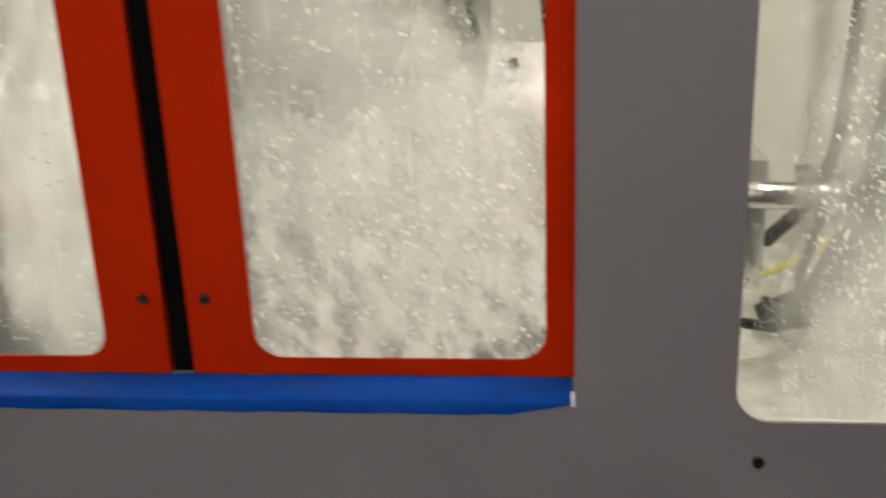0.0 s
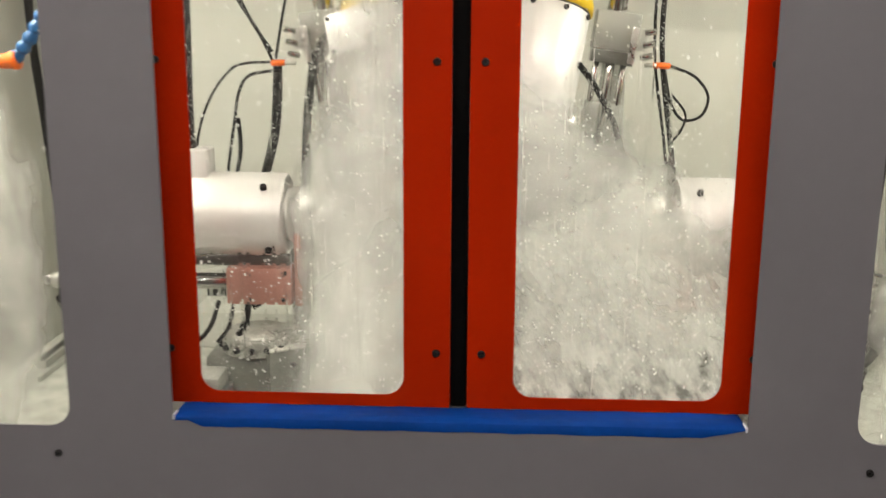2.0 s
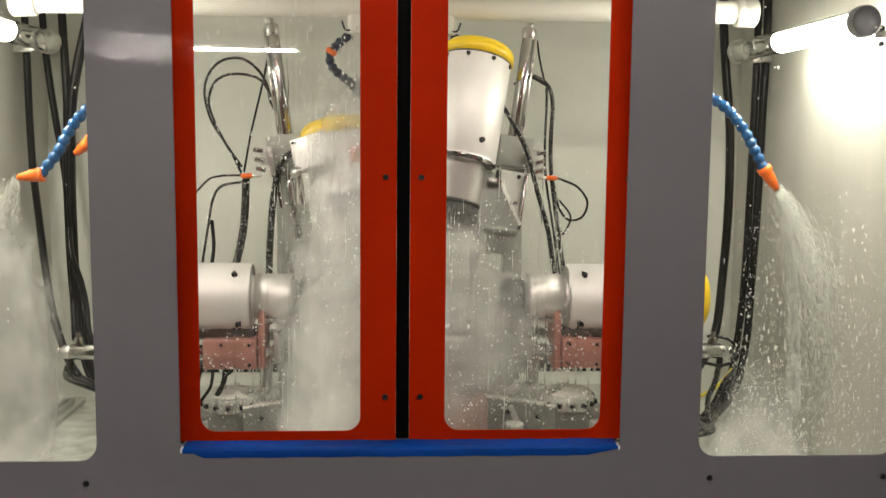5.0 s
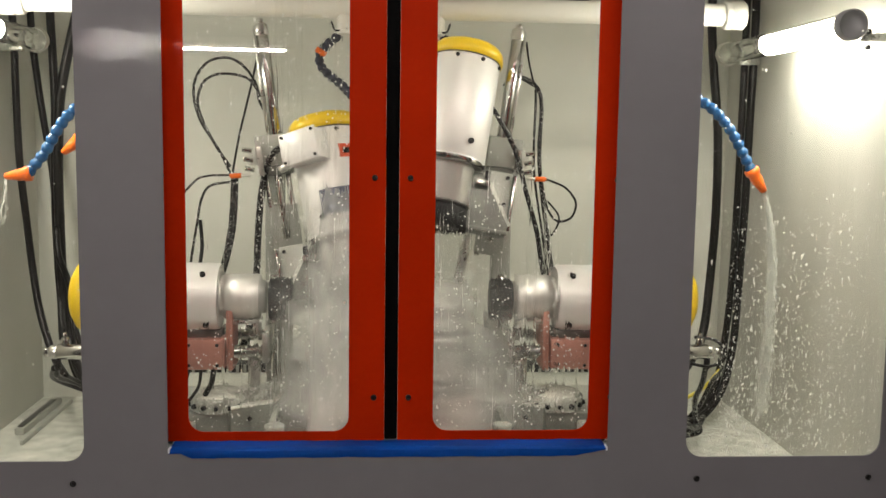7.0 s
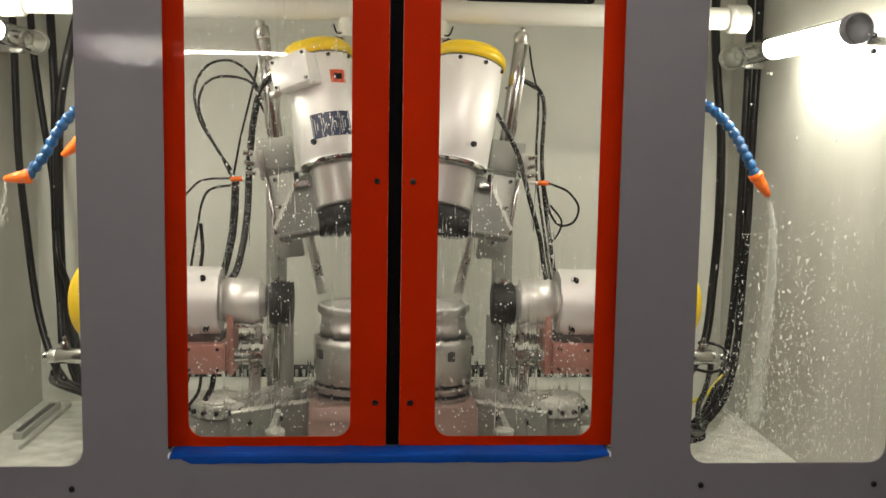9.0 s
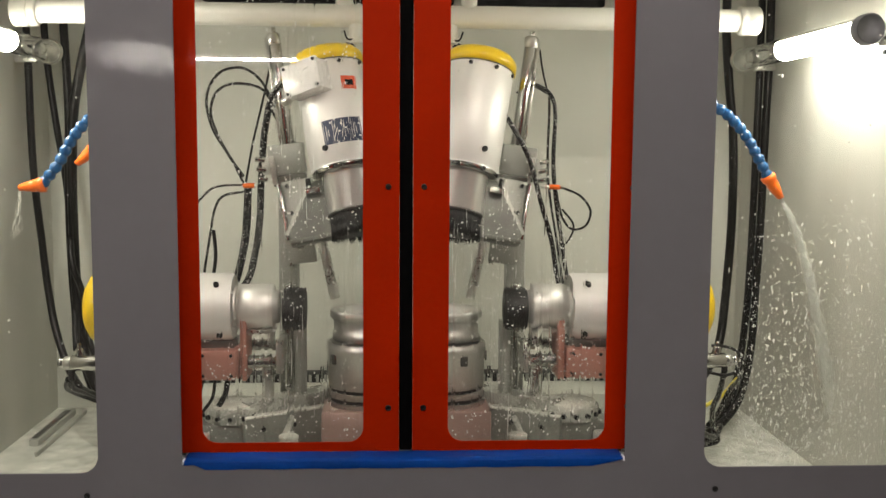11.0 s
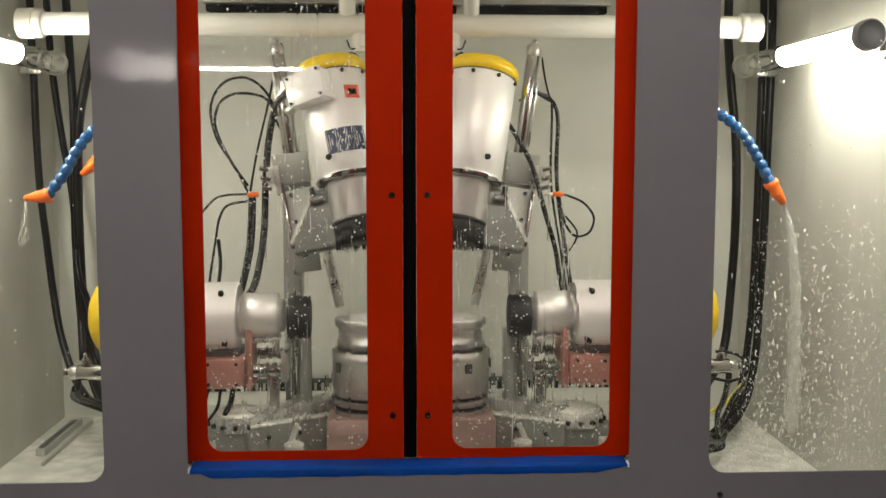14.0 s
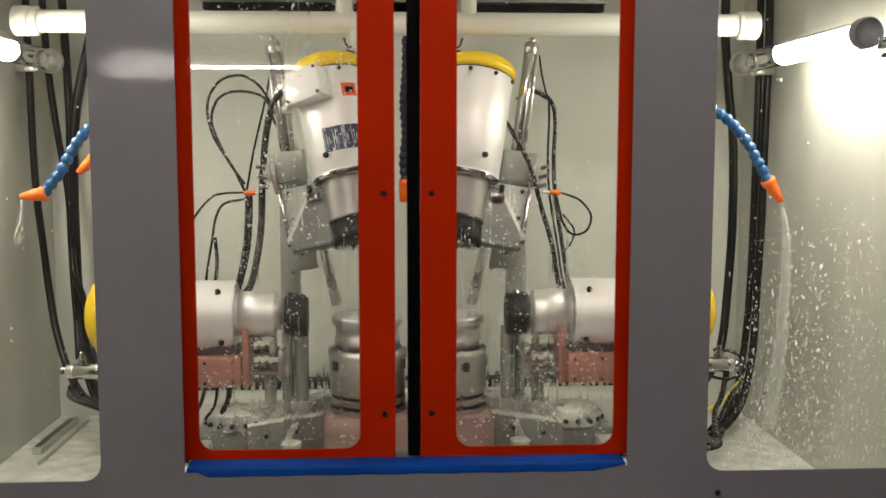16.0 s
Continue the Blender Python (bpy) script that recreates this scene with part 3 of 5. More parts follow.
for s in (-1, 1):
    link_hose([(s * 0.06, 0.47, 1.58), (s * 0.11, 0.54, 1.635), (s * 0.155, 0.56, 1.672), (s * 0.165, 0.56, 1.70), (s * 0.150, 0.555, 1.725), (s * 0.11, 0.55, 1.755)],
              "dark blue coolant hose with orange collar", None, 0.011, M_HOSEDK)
    ringbm = lathe(bmesh.new(), [(0.0, -0.006), (0.0135, -0.006), (0.0135, 0.006), (0.0, 0.006)], 18, to_axis((s * 0.160, 0.558, 1.712), (s * 0.150, 0.556, 1.728)))
    tagged(finish("hose_collar", ringbm, M_ORANGE), "orange collar on dark coolant hose", "collar", "hose collars")

# ---- upper tilted spindles ----
LEAN_OUT = {-1: 0.185, 1: 0.165}   # the pair is not set quite alike


def tilt_matrix(s, base):
    z = Vector((s * LEAN_OUT[s], 0.261, 0.942)).normalized()
    y = (Vector((0, 1, 0)) - z * z.y).normalized()
    x = y.cross(z)
    m = Matrix((x, y, z)).transposed().to_4x4()
    return Matrix.Translation(base) @ m


def arc_patch(r, a0, a1, z0, z1, n=14, thick=0.0006):
    bm = bmesh.new()
    cols = []
    for i in range(n + 1):
        a = radians(a0 + (a1 - a0) * i / n)
        cols.append([bm.verts.new((rr * math.sin(a), -rr * math.cos(a), z)) for rr in (r, r + thick) for z in (z0, z1)])
    for a, b in zip(cols, cols[1:]):
        bm.faces.new((a[2], b[2], b[3], a[3]))
        bm.faces.new((a[0], a[2], b[2], b[0])[::-1])
        bm.faces.new((a[1], a[3], b[3], b[1]))
    bm.faces.new(cols[0])
    bm.faces.new(cols[-1][::-1])
    bmesh.ops.recalc_face_normals(bm, faces=list(bm.faces))
    return bm


def upper_spindle(s):
    sp = thing("tilted_spindle", tilt_matrix(s, (s * 0.130, 0.446, 1.468)), "tilted white spindle motor with yellow cap and black brush", "spindle motor", "upper spindles")
    R = 0.078
    part("motor_body", lathe(bmesh.new(), [(0, 0.0), (R - 0.004, 0.0), (R, 0.004), (R, 0.232), (R - 0.003, 0.235), (0, 0.235)], 56), M_MOTOR, sp)
    part("end_cap", lathe(bmesh.new(), [(R * 0.9, 0.232), (R * 1.055, 0.233), (R * 1.055, 0.249), (R * 1.02, 0.257), (R * 0.9, 0.267), (R * 0.6, 0.273), (0, 0.275)], 56), M_YELLOW, sp, "yellow plastic end cap")
    part("seam_ring", lathe(bmesh.new(), [(R * 0.95, 0.229), (R * 1.012, 0.2295), (R * 1.012, 0.2325), (R * 0.95, 0.2328)], 48), M_DARKST, sp)
    part("flange", lathe(bmesh.new(), [(0, -0.0005), (R * 0.965, -0.0005), (R * 0.985, -0.003), (R * 0.97, -0.009), (R * 0.90, -0.012), (0, -0.012)], 56), M_CHROME, sp, "polished steel flange")
    N = 0.0565
    part("nose", lathe(bmesh.new(), [(0, -0.0125), (N * 1.02, -0.0125), (N * 1.02, -0.018), (N, -0.020), (N, -0.094), (N * 0.97, -0.097), (0, -0.097)], 56), M_NOSE, sp, "polished steel nose")
    part("nose_band", lathe(bmesh.new(), [(N * 0.9, -0.0975), (N * 1.05, -0.0975), (N * 1.05, -0.102), (N * 0.9, -0.102)], 48), M_DARKST, sp)
    bm = bmesh.new()
    lathe(bm, [(0, -0.103), (N * 0.98, -0.103), (N * 1.01, -0.112), (N * 0.95, -0.146), (0, -0.146)], 48)
    part("brush_head", bm, M_BRISTLE, sp, "black bristle brush head")
    items = []
    for i in range(420):
        a, rr = rng.uniform(0, 2 * math.pi), N * rng.uniform(0.90, 1.04)
        items.append((Vector((rr * math.cos(a), rr * math.sin(a), -0.131 + rng.uniform(-0.004, 0.003))), Vector((0.08 * math.cos(a), 0.08 * math.sin(a), -1)), 0.05, 0.0016))
    slivers("bristles", M_BRISTLE, items, sp)
    for a in (-62, -20, 22, 64):
        part("cap_screw", lathe(bmesh.new(), [(0, 0.004), (0.004, 0.004), (0.005, 0)], 10, pose(0, 0, 0.222) @ pose(0, 0, 0, 0, 0, a) @ pose(0, -R - 0.001, 0, 90)), M_SCREW, sp)
        part("nose_screw", lathe(bmesh.new(), [(0, 0.004), (0.005, 0.004), (0.0055, 0)], 10, pose(0, 0, -0.007) @ pose(0, 0, 0, 0, 0, a + 6) @ pose(0, -R * 0.975, 0, 90)), M_SCREW, sp)
    part("plug", lathe(bmesh.new(), [(0, 0.003), (0.003, 0.003), (0.0035, 0.006), (0.006, 0.006), (0.0065, 0)], 12, pose(0, 0, 0.035) @ pose(0, 0, 0, 0, 0, s * 24) @ pose(0, -R - 0.0005, 0, 90)), M_SCREW, sp)
    # mounting bracket towards the guide
    gus = plate([(s * 0.045, -0.135), (s * 0.146, -0.135), (s * 0.150, -0.122), (s * 0.086, -0.024), (s * 0.078, -0.014), (s * 0.045, -0.014)], [], -0.004, 0.010)
    part("gusset", gus, M_WEB, sp, "dark oiled steel gusset web")
    edge = to_axis((s * 0.081, 0.003, -0.018), (s * 0.150, 0.003, -0.124))
    part("gusset_edge", one_box(-0.0025, 0.0025, -0.010, 0.010, 0, 0.126, 0.001, edge), M_ALU, sp, "bright chamfered gusset edge")
    part("web_foot", one_box(*sorted((s * 0.05, s * 0.15)), -0.012, 0.036, -0.146, -0.136, 0.003), M_WEB, sp)
    a, b = sorted((s * 0.080, s * 0.150))
    part("bracket_plate", one_box(a, b, 0.022, 0.036, -0.134, 0.004, 0.003), M_GREY, sp)
    part("edge_strip", one_box(*sorted((s * 0.151, s * 0.158)), 0.014, 0.034, -0.13, 0.0, 0.002), M_CHROME, sp, "bright steel edge strip")
    part("clamp", one_box(*sorted((s * 0.064, s * 0.096)), -0.024, -0.005, -0.046, -0.030, 0.004), M_CHROME, sp)
    part("clamp_bolt", rod((s * 0.086, -0.024, -0.030), (s * 0.086, -0.024, -0.012), 0.006, 0.001), M_SCREW, sp)
    screw_m = [(0.138, -0.008), (0.138, -0.07)]
    for x, z in screw_m:
        part("bolt", lathe(bmesh.new(), [(0, 0.004), (0.004, 0.004), (0.005, 0)], 10, pose(s * x, 0.0215, z, 90)), M_SCREW, sp)
    if s < 0:
        m = pose(0, 0, 0, 0, 0, -27)
        part("terminal_box", one_box(-0.044, 0.044, -0.118, -0.070, 0.156, 0.222, 0.004, m), M_WHITE, sp, "white terminal box")
        lid = part("box_lid", one_box(-0.046, 0.046, -0.1225, -0.1185, 0.154, 0.224, 0.0015, m), M_WHITE, sp)
        for x in (-0.038, 0.038):
            for z in (0.161, 0.217):
                part("lid_screw", lathe(bmesh.new(), [(0, 0.003), (0.003, 0.003), (0.004, 0)], 10, m @ pose(x, -0.1226, z, 90)), M_SCREW, lid)
        part("cable_gland", rod(m @ Vector((-0.05, -0.09, 0.165)), m @ Vector((-0.075, -0.09, 0.160)), 0.009), M_STEEL, sp)
        lab = part("name_plate", arc_patch(R, -24, 40, 0.040, 0.094), M_LABELB, sp, "dark blue printed label")
        for k in range(17):
            part("label_bar", arc_patch(R + 0.0008, -22 + k * 3.7, -21.3 + k * 3.7 + (k % 3) * 0.25, 0.043 + 0.007 * (k % 4), 0.091 - 0.009 * ((k * 5) % 4), n=3), M_WHITE, lab)
        warn = part("warning_label", arc_patch(R, 20, 46, 0.158, 0.188), M_LABELO, sp, "orange warning label")
        part("label_bar", arc_patch(R + 0.0008, 26, 40, 0.166, 0.179), M_BLACK, warn)
    return sp


spindle_l, spindle_r = upper_spindle(-1), upper_spindle(1)


# ---- guides that carry the upper spindles ----
def guide(s):
    g = thing("spindle_guide", STILL, "steel linear guide with polished air cylinder", "linear guide", "spindle guides")
    d = Vector((s * 0.145, 0.10, 1)).normalized()
    b = Vector((s * 0.262, 0.55, 1.515))
    part("cylinder", rod(b, b + d * 0.25, 0.0145, 0.002), M_CHROME, g, "polished air cylinder")
    part("cylinder_head", rod(b + d * 0.235, b + d * 0.262, 0.0165, 0.003), M_STEEL, g)
    part("end_pin", rod(b + d * 0.262, b + d * 0.275, 0.008, 0.002), M_STEEL, g)
    part("tie_rod", rod(b + Vector((s * 0.018, -0.004, 0)), b + Vector((s * 0.018, -0.004, 0)) + d * 0.25, 0.003), M_STEEL, g)
    c = Vector((s * 0.266, 0.555, 1.478))
    rot = Matrix.Rotation(s * radians(8), 4, "Y")
    body_m = Matrix.Translation(c) @ rot
    part("carriage", one_box(-0.040, 0.040, -0.02, 0.03, -0.026, 0.044, 0.003, body_m), M_GREY, g)
    # dark band below the carriage, built as a block
    part("carriage_underside", one_box(-0.038, 0.038, -0.016, 0.026, -0.050, -0.027, 0.002, body_m), M_WEB, g, "dark underside of the carriage")
    part("carriage_lug", one_box(*sorted((s * 0.041, s * 0.058)), -0.012, 0.02, -0.02, 0.02, 0.002, body_m), M_ALU, g)
    part("side_plate", one_box(s * 0.032 - 0.006, s * 0.032 + 0.006, -0.028, -0.021, -0.045, 0.02, 0.002, body_m), M_STEEL, g)
    for x, w, l in ((-0.026, 0.006, 0.20), (0.0, 0.009, 0.16), (0.024, 0.006, 0.18)):
        part("guide_rod", rod(body_m @ Vector((x, 0.0, -0.04)), body_m @ Vector((x, 0.0, -0.04 - l)), w), M_CHROME, g)
    part("foot_plate", one_box(-0.034, 0.034, -0.006, 0.012, -0.235, -0.12, 0.003, body_m), M_GREY, g)
    part("hanger", rod(body_m @ Vector((-s * 0.052, -0.02, -0.15)), body_m @ Vector((-s * 0.064, -0.02, -0.325)), 0.0115), M_STEEL, g)
    for k in range(3):
        p = body_m @ Vector((s * 0.05, -0.01, 0.012 - 0.022 * k))
        part("air_fitting", rod(p, p + Vector((s * 0.022, 0, 0.004)), 0.0055, 0.001), M_CHROME, g)
    # rear mast that carries the guide
    part("mast", one_box(s * 0.272 - 0.022, s * 0.272 + 0.022, 0.60, 0.66, ZF + 0.08, 1.50, 0.004), M_GREY, g)
    part("clip_tube", rod((s * 0.325, 0.58, 1.425), (s * 0.348, 0.585, 1.425), 0.004), M_STEEL, g)
    part("push_fitting", rod((s * 0.346, 0.585, 1.425), (s * 0.374, 0.59, 1.424), 0.006, 0.002), M_ORANGE, g, "orange push-in air fitting")
    return g


guide(-1), guide(1)


# ---- horizontal spindles ----
def side_spindle(s):
    sp = thing("side_spindle", pose(0, 0, 0), "horizontal white spindle motor with yellow cap on steel slide", "spindle motor", "side spindles")
    Y, Z, R = 0.405, 1.168, 0.0735
    def ax(x):
        return (s * x, Y, Z)
    m = to_axis(ax(0.368), ax(1.0))
    part("motor_body", lathe(bmesh.new(), [(0, 0), (R - 0.004, 0), (R, 0.004), (R, 0.262), (R - 0.004, 0.266), (0, 0.266)], 52, m), M_MOTOR, sp)
    part("end_cap", lathe(bmesh.new(), [(R * 0.9, 0.262), (R * 1.04, 0.264), (R * 1.04, 0.285), (R * 0.98, 0.300), (R * 0.7, 0.312), (0, 0.315)], 52, m), M_YELLOW, sp, "yellow plastic end cap")
    part("nose", lathe(bmesh.new(), [(0, -0.001), (0.046, -0.001), (0.046, -0.009), (0.0495, -0.0105), (0.0495, -0.084), (0.048, -0.086), (0.036, -0.0865), (0.036, -0.0965), (0, -0.0965)], 44, m), M_SLEEVED, sp, "polished steel nose")
    off = -0.004 if s < 0 else 0.005
    back = 0.106 if s < 0 else 0.097
    mt = Matrix.Translation((0, 0, -0.005)) @ m
    part("tool", lathe(bmesh.new(), [(0, -back), (0.044, -back), (0.0455, -back - 0.002), (0.0455, -0.148 + off), (0.044, -0.150 + off), (0, -0.150 + off)], 44, mt), M_BRISTLE, sp, "black brush tool")
    items = []
    for i in range(260):
        a, x = rng.uniform(0, 2 * math.pi), rng.uniform(0.224 + off, 0.364 - back)
        items.append((Vector((s * x, Y + 0.0455 * math.cos(a), Z - 0.005 + 0.0455 * math.sin(a))), Vector((0.35 * s * rng.uniform(-1, 1), math.cos(a), math.sin(a))), 0.006, 0.0013))
    slivers("bristles", M_BRISTLE, items, sp)
    part("nose_clamp", one_box(*sorted((s * 0.281, s * 0.352)), 0.372, 0.438, 1.112, 1.121, 0.002), M_STEEL, sp)
    part("clamp_post", one_box(*sorted((s * 0.283, s * 0.296)), 0.385, 0.425, 1.083, 1.112, 0.002), M_STEEL, sp)
    part("plug", lathe(bmesh.new(), [(0, 0.003), (0.003, 0.003), (0.0035, 0.006), (0.006, 0.006), (0.0065, 0)], 12, pose(s * 0.399, Y, Z) @ pose(0, 0, 0, -47) @ pose(0, -R - 0.0005, 0, 90)), M_SCREW, sp)
    part("plug", lathe(bmesh.new(), [(0, 0.003), (0.003, 0.003), (0.0035, 0.006), (0.006, 0.006), (0.0065, 0)], 12, pose(s * 0.393, Y, Z) @ pose(0, 0, 0, 44) @ pose(0, -R - 0.0005, 0, 90)), M_SCREW, sp)
    bx0, bx1 = sorted((s * 0.502, s * 0.562))
    part("terminal_box", one_box(bx0, bx1, Y - 0.03, Y + 0.03, Z + R - 0.008, Z + R + 0.042, 0.004), M_WHITE, sp, "white terminal box")
    if s < 0:
        lead = tube(bmesh.new(), [(s * 0.535, Y, Z + R + 0.042), (s * 0.537, Y, Z + R + 0.10), (s * 0.541, Y + 0.02, Z + R + 0.22), (s * 0.548, Y + 0.05, Z + R + 0.38), (s * 0.56, Y + 0.09, Z + R + 0.52)], 0.0085)
        part("motor_lead", lead, M_GLINTED, sp, "black motor lead with drop glints in its colour")
    # slide below the motor
    part("slide_block", one_box(*sorted((s * 0.355, s * 0.47)), 0.352, 0.47, 1.016, 1.082, 0.004), M_SALMON, sp, "slide block with red door reflection in its colour")
    part("saddle", one_box(*sorted((s * 0.362, s * 0.60)), 0.375, 0.44, 1.081, 1.100, 0.003), M_DARKST, sp)
    part("front_plate", one_box(*sorted((s * 0.338, s * 0.352)), 0.362, 0.45, 1.012, 1.150, 0.003), M_SALMON, sp, "front plate with red door reflection in its colour")
    for x, z in ((0.37, 1.026), (0.43, 1.026), (0.43, 1.07), (0.37, 1.07)):
        part("bolt", lathe(bmesh.new(), [(0, 0.003), (0.003, 0.003), (0.004, 0)], 10, pose(s * x, 0.3515, z, 90)), M_SCREW, sp)
    return sp


side_l, side_r = side_spindle(-1), side_spindle(1)


def slide_stand(s):
    st = thing("slide_stand", STILL, "steel slide shafts on posts under side spindle", "stand", "slide stands")
    part("shaft", rod((s * 0.265, 0.392, 1.048), (s * 0.66, 0.392, 1.048), 0.0145), M_CHROME, st, "polished slide shaft")
    part("shaft", rod((s * 0.275, 0.46, 1.072), (s * 0.66, 0.46, 1.072), 0.0125), M_CHROME, st, "polished slide shaft")
    part("shaft_plate", one_box(*sorted((s * 0.262, s * 0.276)), 0.37, 0.485, 1.026, 1.095, 0.003), M_STEEL, st)
    part("shaft_plate", one_box(*sorted((s * 0.62, s * 0.645)), 0.36, 0.49, 0.93, 1.10, 0.003), M_STEEL, st)
    part("post", rod((s * 0.302, 0.44, 0.945), (s * 0.302, 0.44, 1.035), 0.0135), M_STEEL, st)
    part("post", rod((s * 0.235, 0.47, 0.955), (s * 0.235, 0.47, 1.125), 0.017), M_GREY, st)
    part("post", rod((s * 0.263, 0.52, 0.955), (s * 0.263, 0.52, 1.20), 0.010), M_CHROME, st)
    return st


slide_stand(-1), slide_stand(1)

for s in (-1, 1):
    n = thing("air_cylinder", STILL, "stainless air cylinder with small grease fitting", "air cylinder", "side air cylinders")
    part("barrel", rod((s * 0.55, 0.352, 1.056), (s * 0.705, 0.352, 1.056), 0.0165, 0.001), M_CHROME, n)
    part("head", rod((s * 0.690, 0.352, 1.056), (s * 0.722, 0.352, 1.056), 0.0145, 0.004), M_STEEL, n)
    part("cap", rod((s * 0.722, 0.352, 1.056), (s * 0.733, 0.352, 1.056), 0.010, 0.002), M_CHROME, n)
    part("fitting", rod((s * 0.688, 0.352, 1.070), (s * 0.688, 0.352, 1.087), 0.008, 0.001), M_CHROME, n)
    part("nipple", rod((s * 0.688, 0.352, 1.087), (s * 0.688, 0.352, 1.098), 0.004, 0.001), M_CHROME, n)
    part("lower_fitting", rod((s * 0.705, 0.352, 1.042), (s * 0.705, 0.352, 1.018), 0.007, 0.001), M_SCREW, n)
    part("bracket", one_box(*sorted((s * 0.56, s * 0.585)), 0.335, 0.40, 0.93, 1.04, 0.002), M_STEEL, n)

# ---- workpieces under the upper spindles ----
def work_chuck(s):
    chuck = thing("workpiece_chuck", pose(0.099 if s > 0 else -0.085, 0.46, 0), "turned steel workpiece clamped on rotary chuck", "workpiece", "workpieces")
    part("workpiece", lathe(bmesh.new(), [(0.052, 1.09), (0.060, 1.150), (0.066, 1.1535), (0.077, 1.154), (0.079, 1.151), (0.079, 1.138), (0.076, 1.135), (0.073, 1.133), (0.071, 1.128), (0.071, 1.108), (0.074, 1.104), (0.074, 1.086), (0.0, 1.083)], 56), M_SATIN, chuck)
    # recess floor coloured dark so that the inside reads dark
    part("workpiece_floor", lathe(bmesh.new(), [(0, 1.128), (0.055, 1.128), (0.055, 1.124), (0, 1.124)], 40), M_WEB, chuck)
    part("chuck_body", lathe(bmesh.new(), [(0, 1.0825), (0.082, 1.0825), (0.088, 1.079), (0.088, 1.061), (0.0855, 1.058), (0.085, 0.982), (0, 0.982)], 56), M_SATIN, chuck, "satin steel chuck body")
    part("groove_ring", lathe(bmesh.new(), [(0, 0.9815), (0.081, 0.9815), (0.081, 0.974), (0, 0.974)], 48), M_DARKST, chuck)
    part("base_ring", lathe(bmesh.new(), [(0, 0.9735), (0.085, 0.9735), (0.085, 0.960), (0, 0.960)], 48), M_SATIN, chuck)
    part("groove_ring", lathe(bmesh.new(), [(0, 0.9595), (0.081, 0.9595), (0.081, 0.951), (0, 0.951)], 48), M_DARKST, chuck)
    part("foot_ring", lathe(bmesh.new(), [(0, 0.9505), (0.087, 0.9505), (0.087, 0.9415), (0, 0.9415)], 48), M_SATIN, chuck)
    for k in range(6):
        a = radians(k * 60 - 75 + s * 8)
        m = pose(0.086 * math.cos(a), 0.086 * math.sin(a), 1.048, 0, 0, math.degrees(a))
        part("jaw", one_box(-0.004, 0.005, -0.008, 0.008, -0.010, 0.012, 0.002, m), M_DARKST, chuck)
    part("chuck_base", one_box(-0.094, 0.094, -0.098, 0.09, ZF, 0.941, 0.005), M_PINK, chuck, "machined base block")
    return chuck


work_chuck(-1), work_chuck(1)

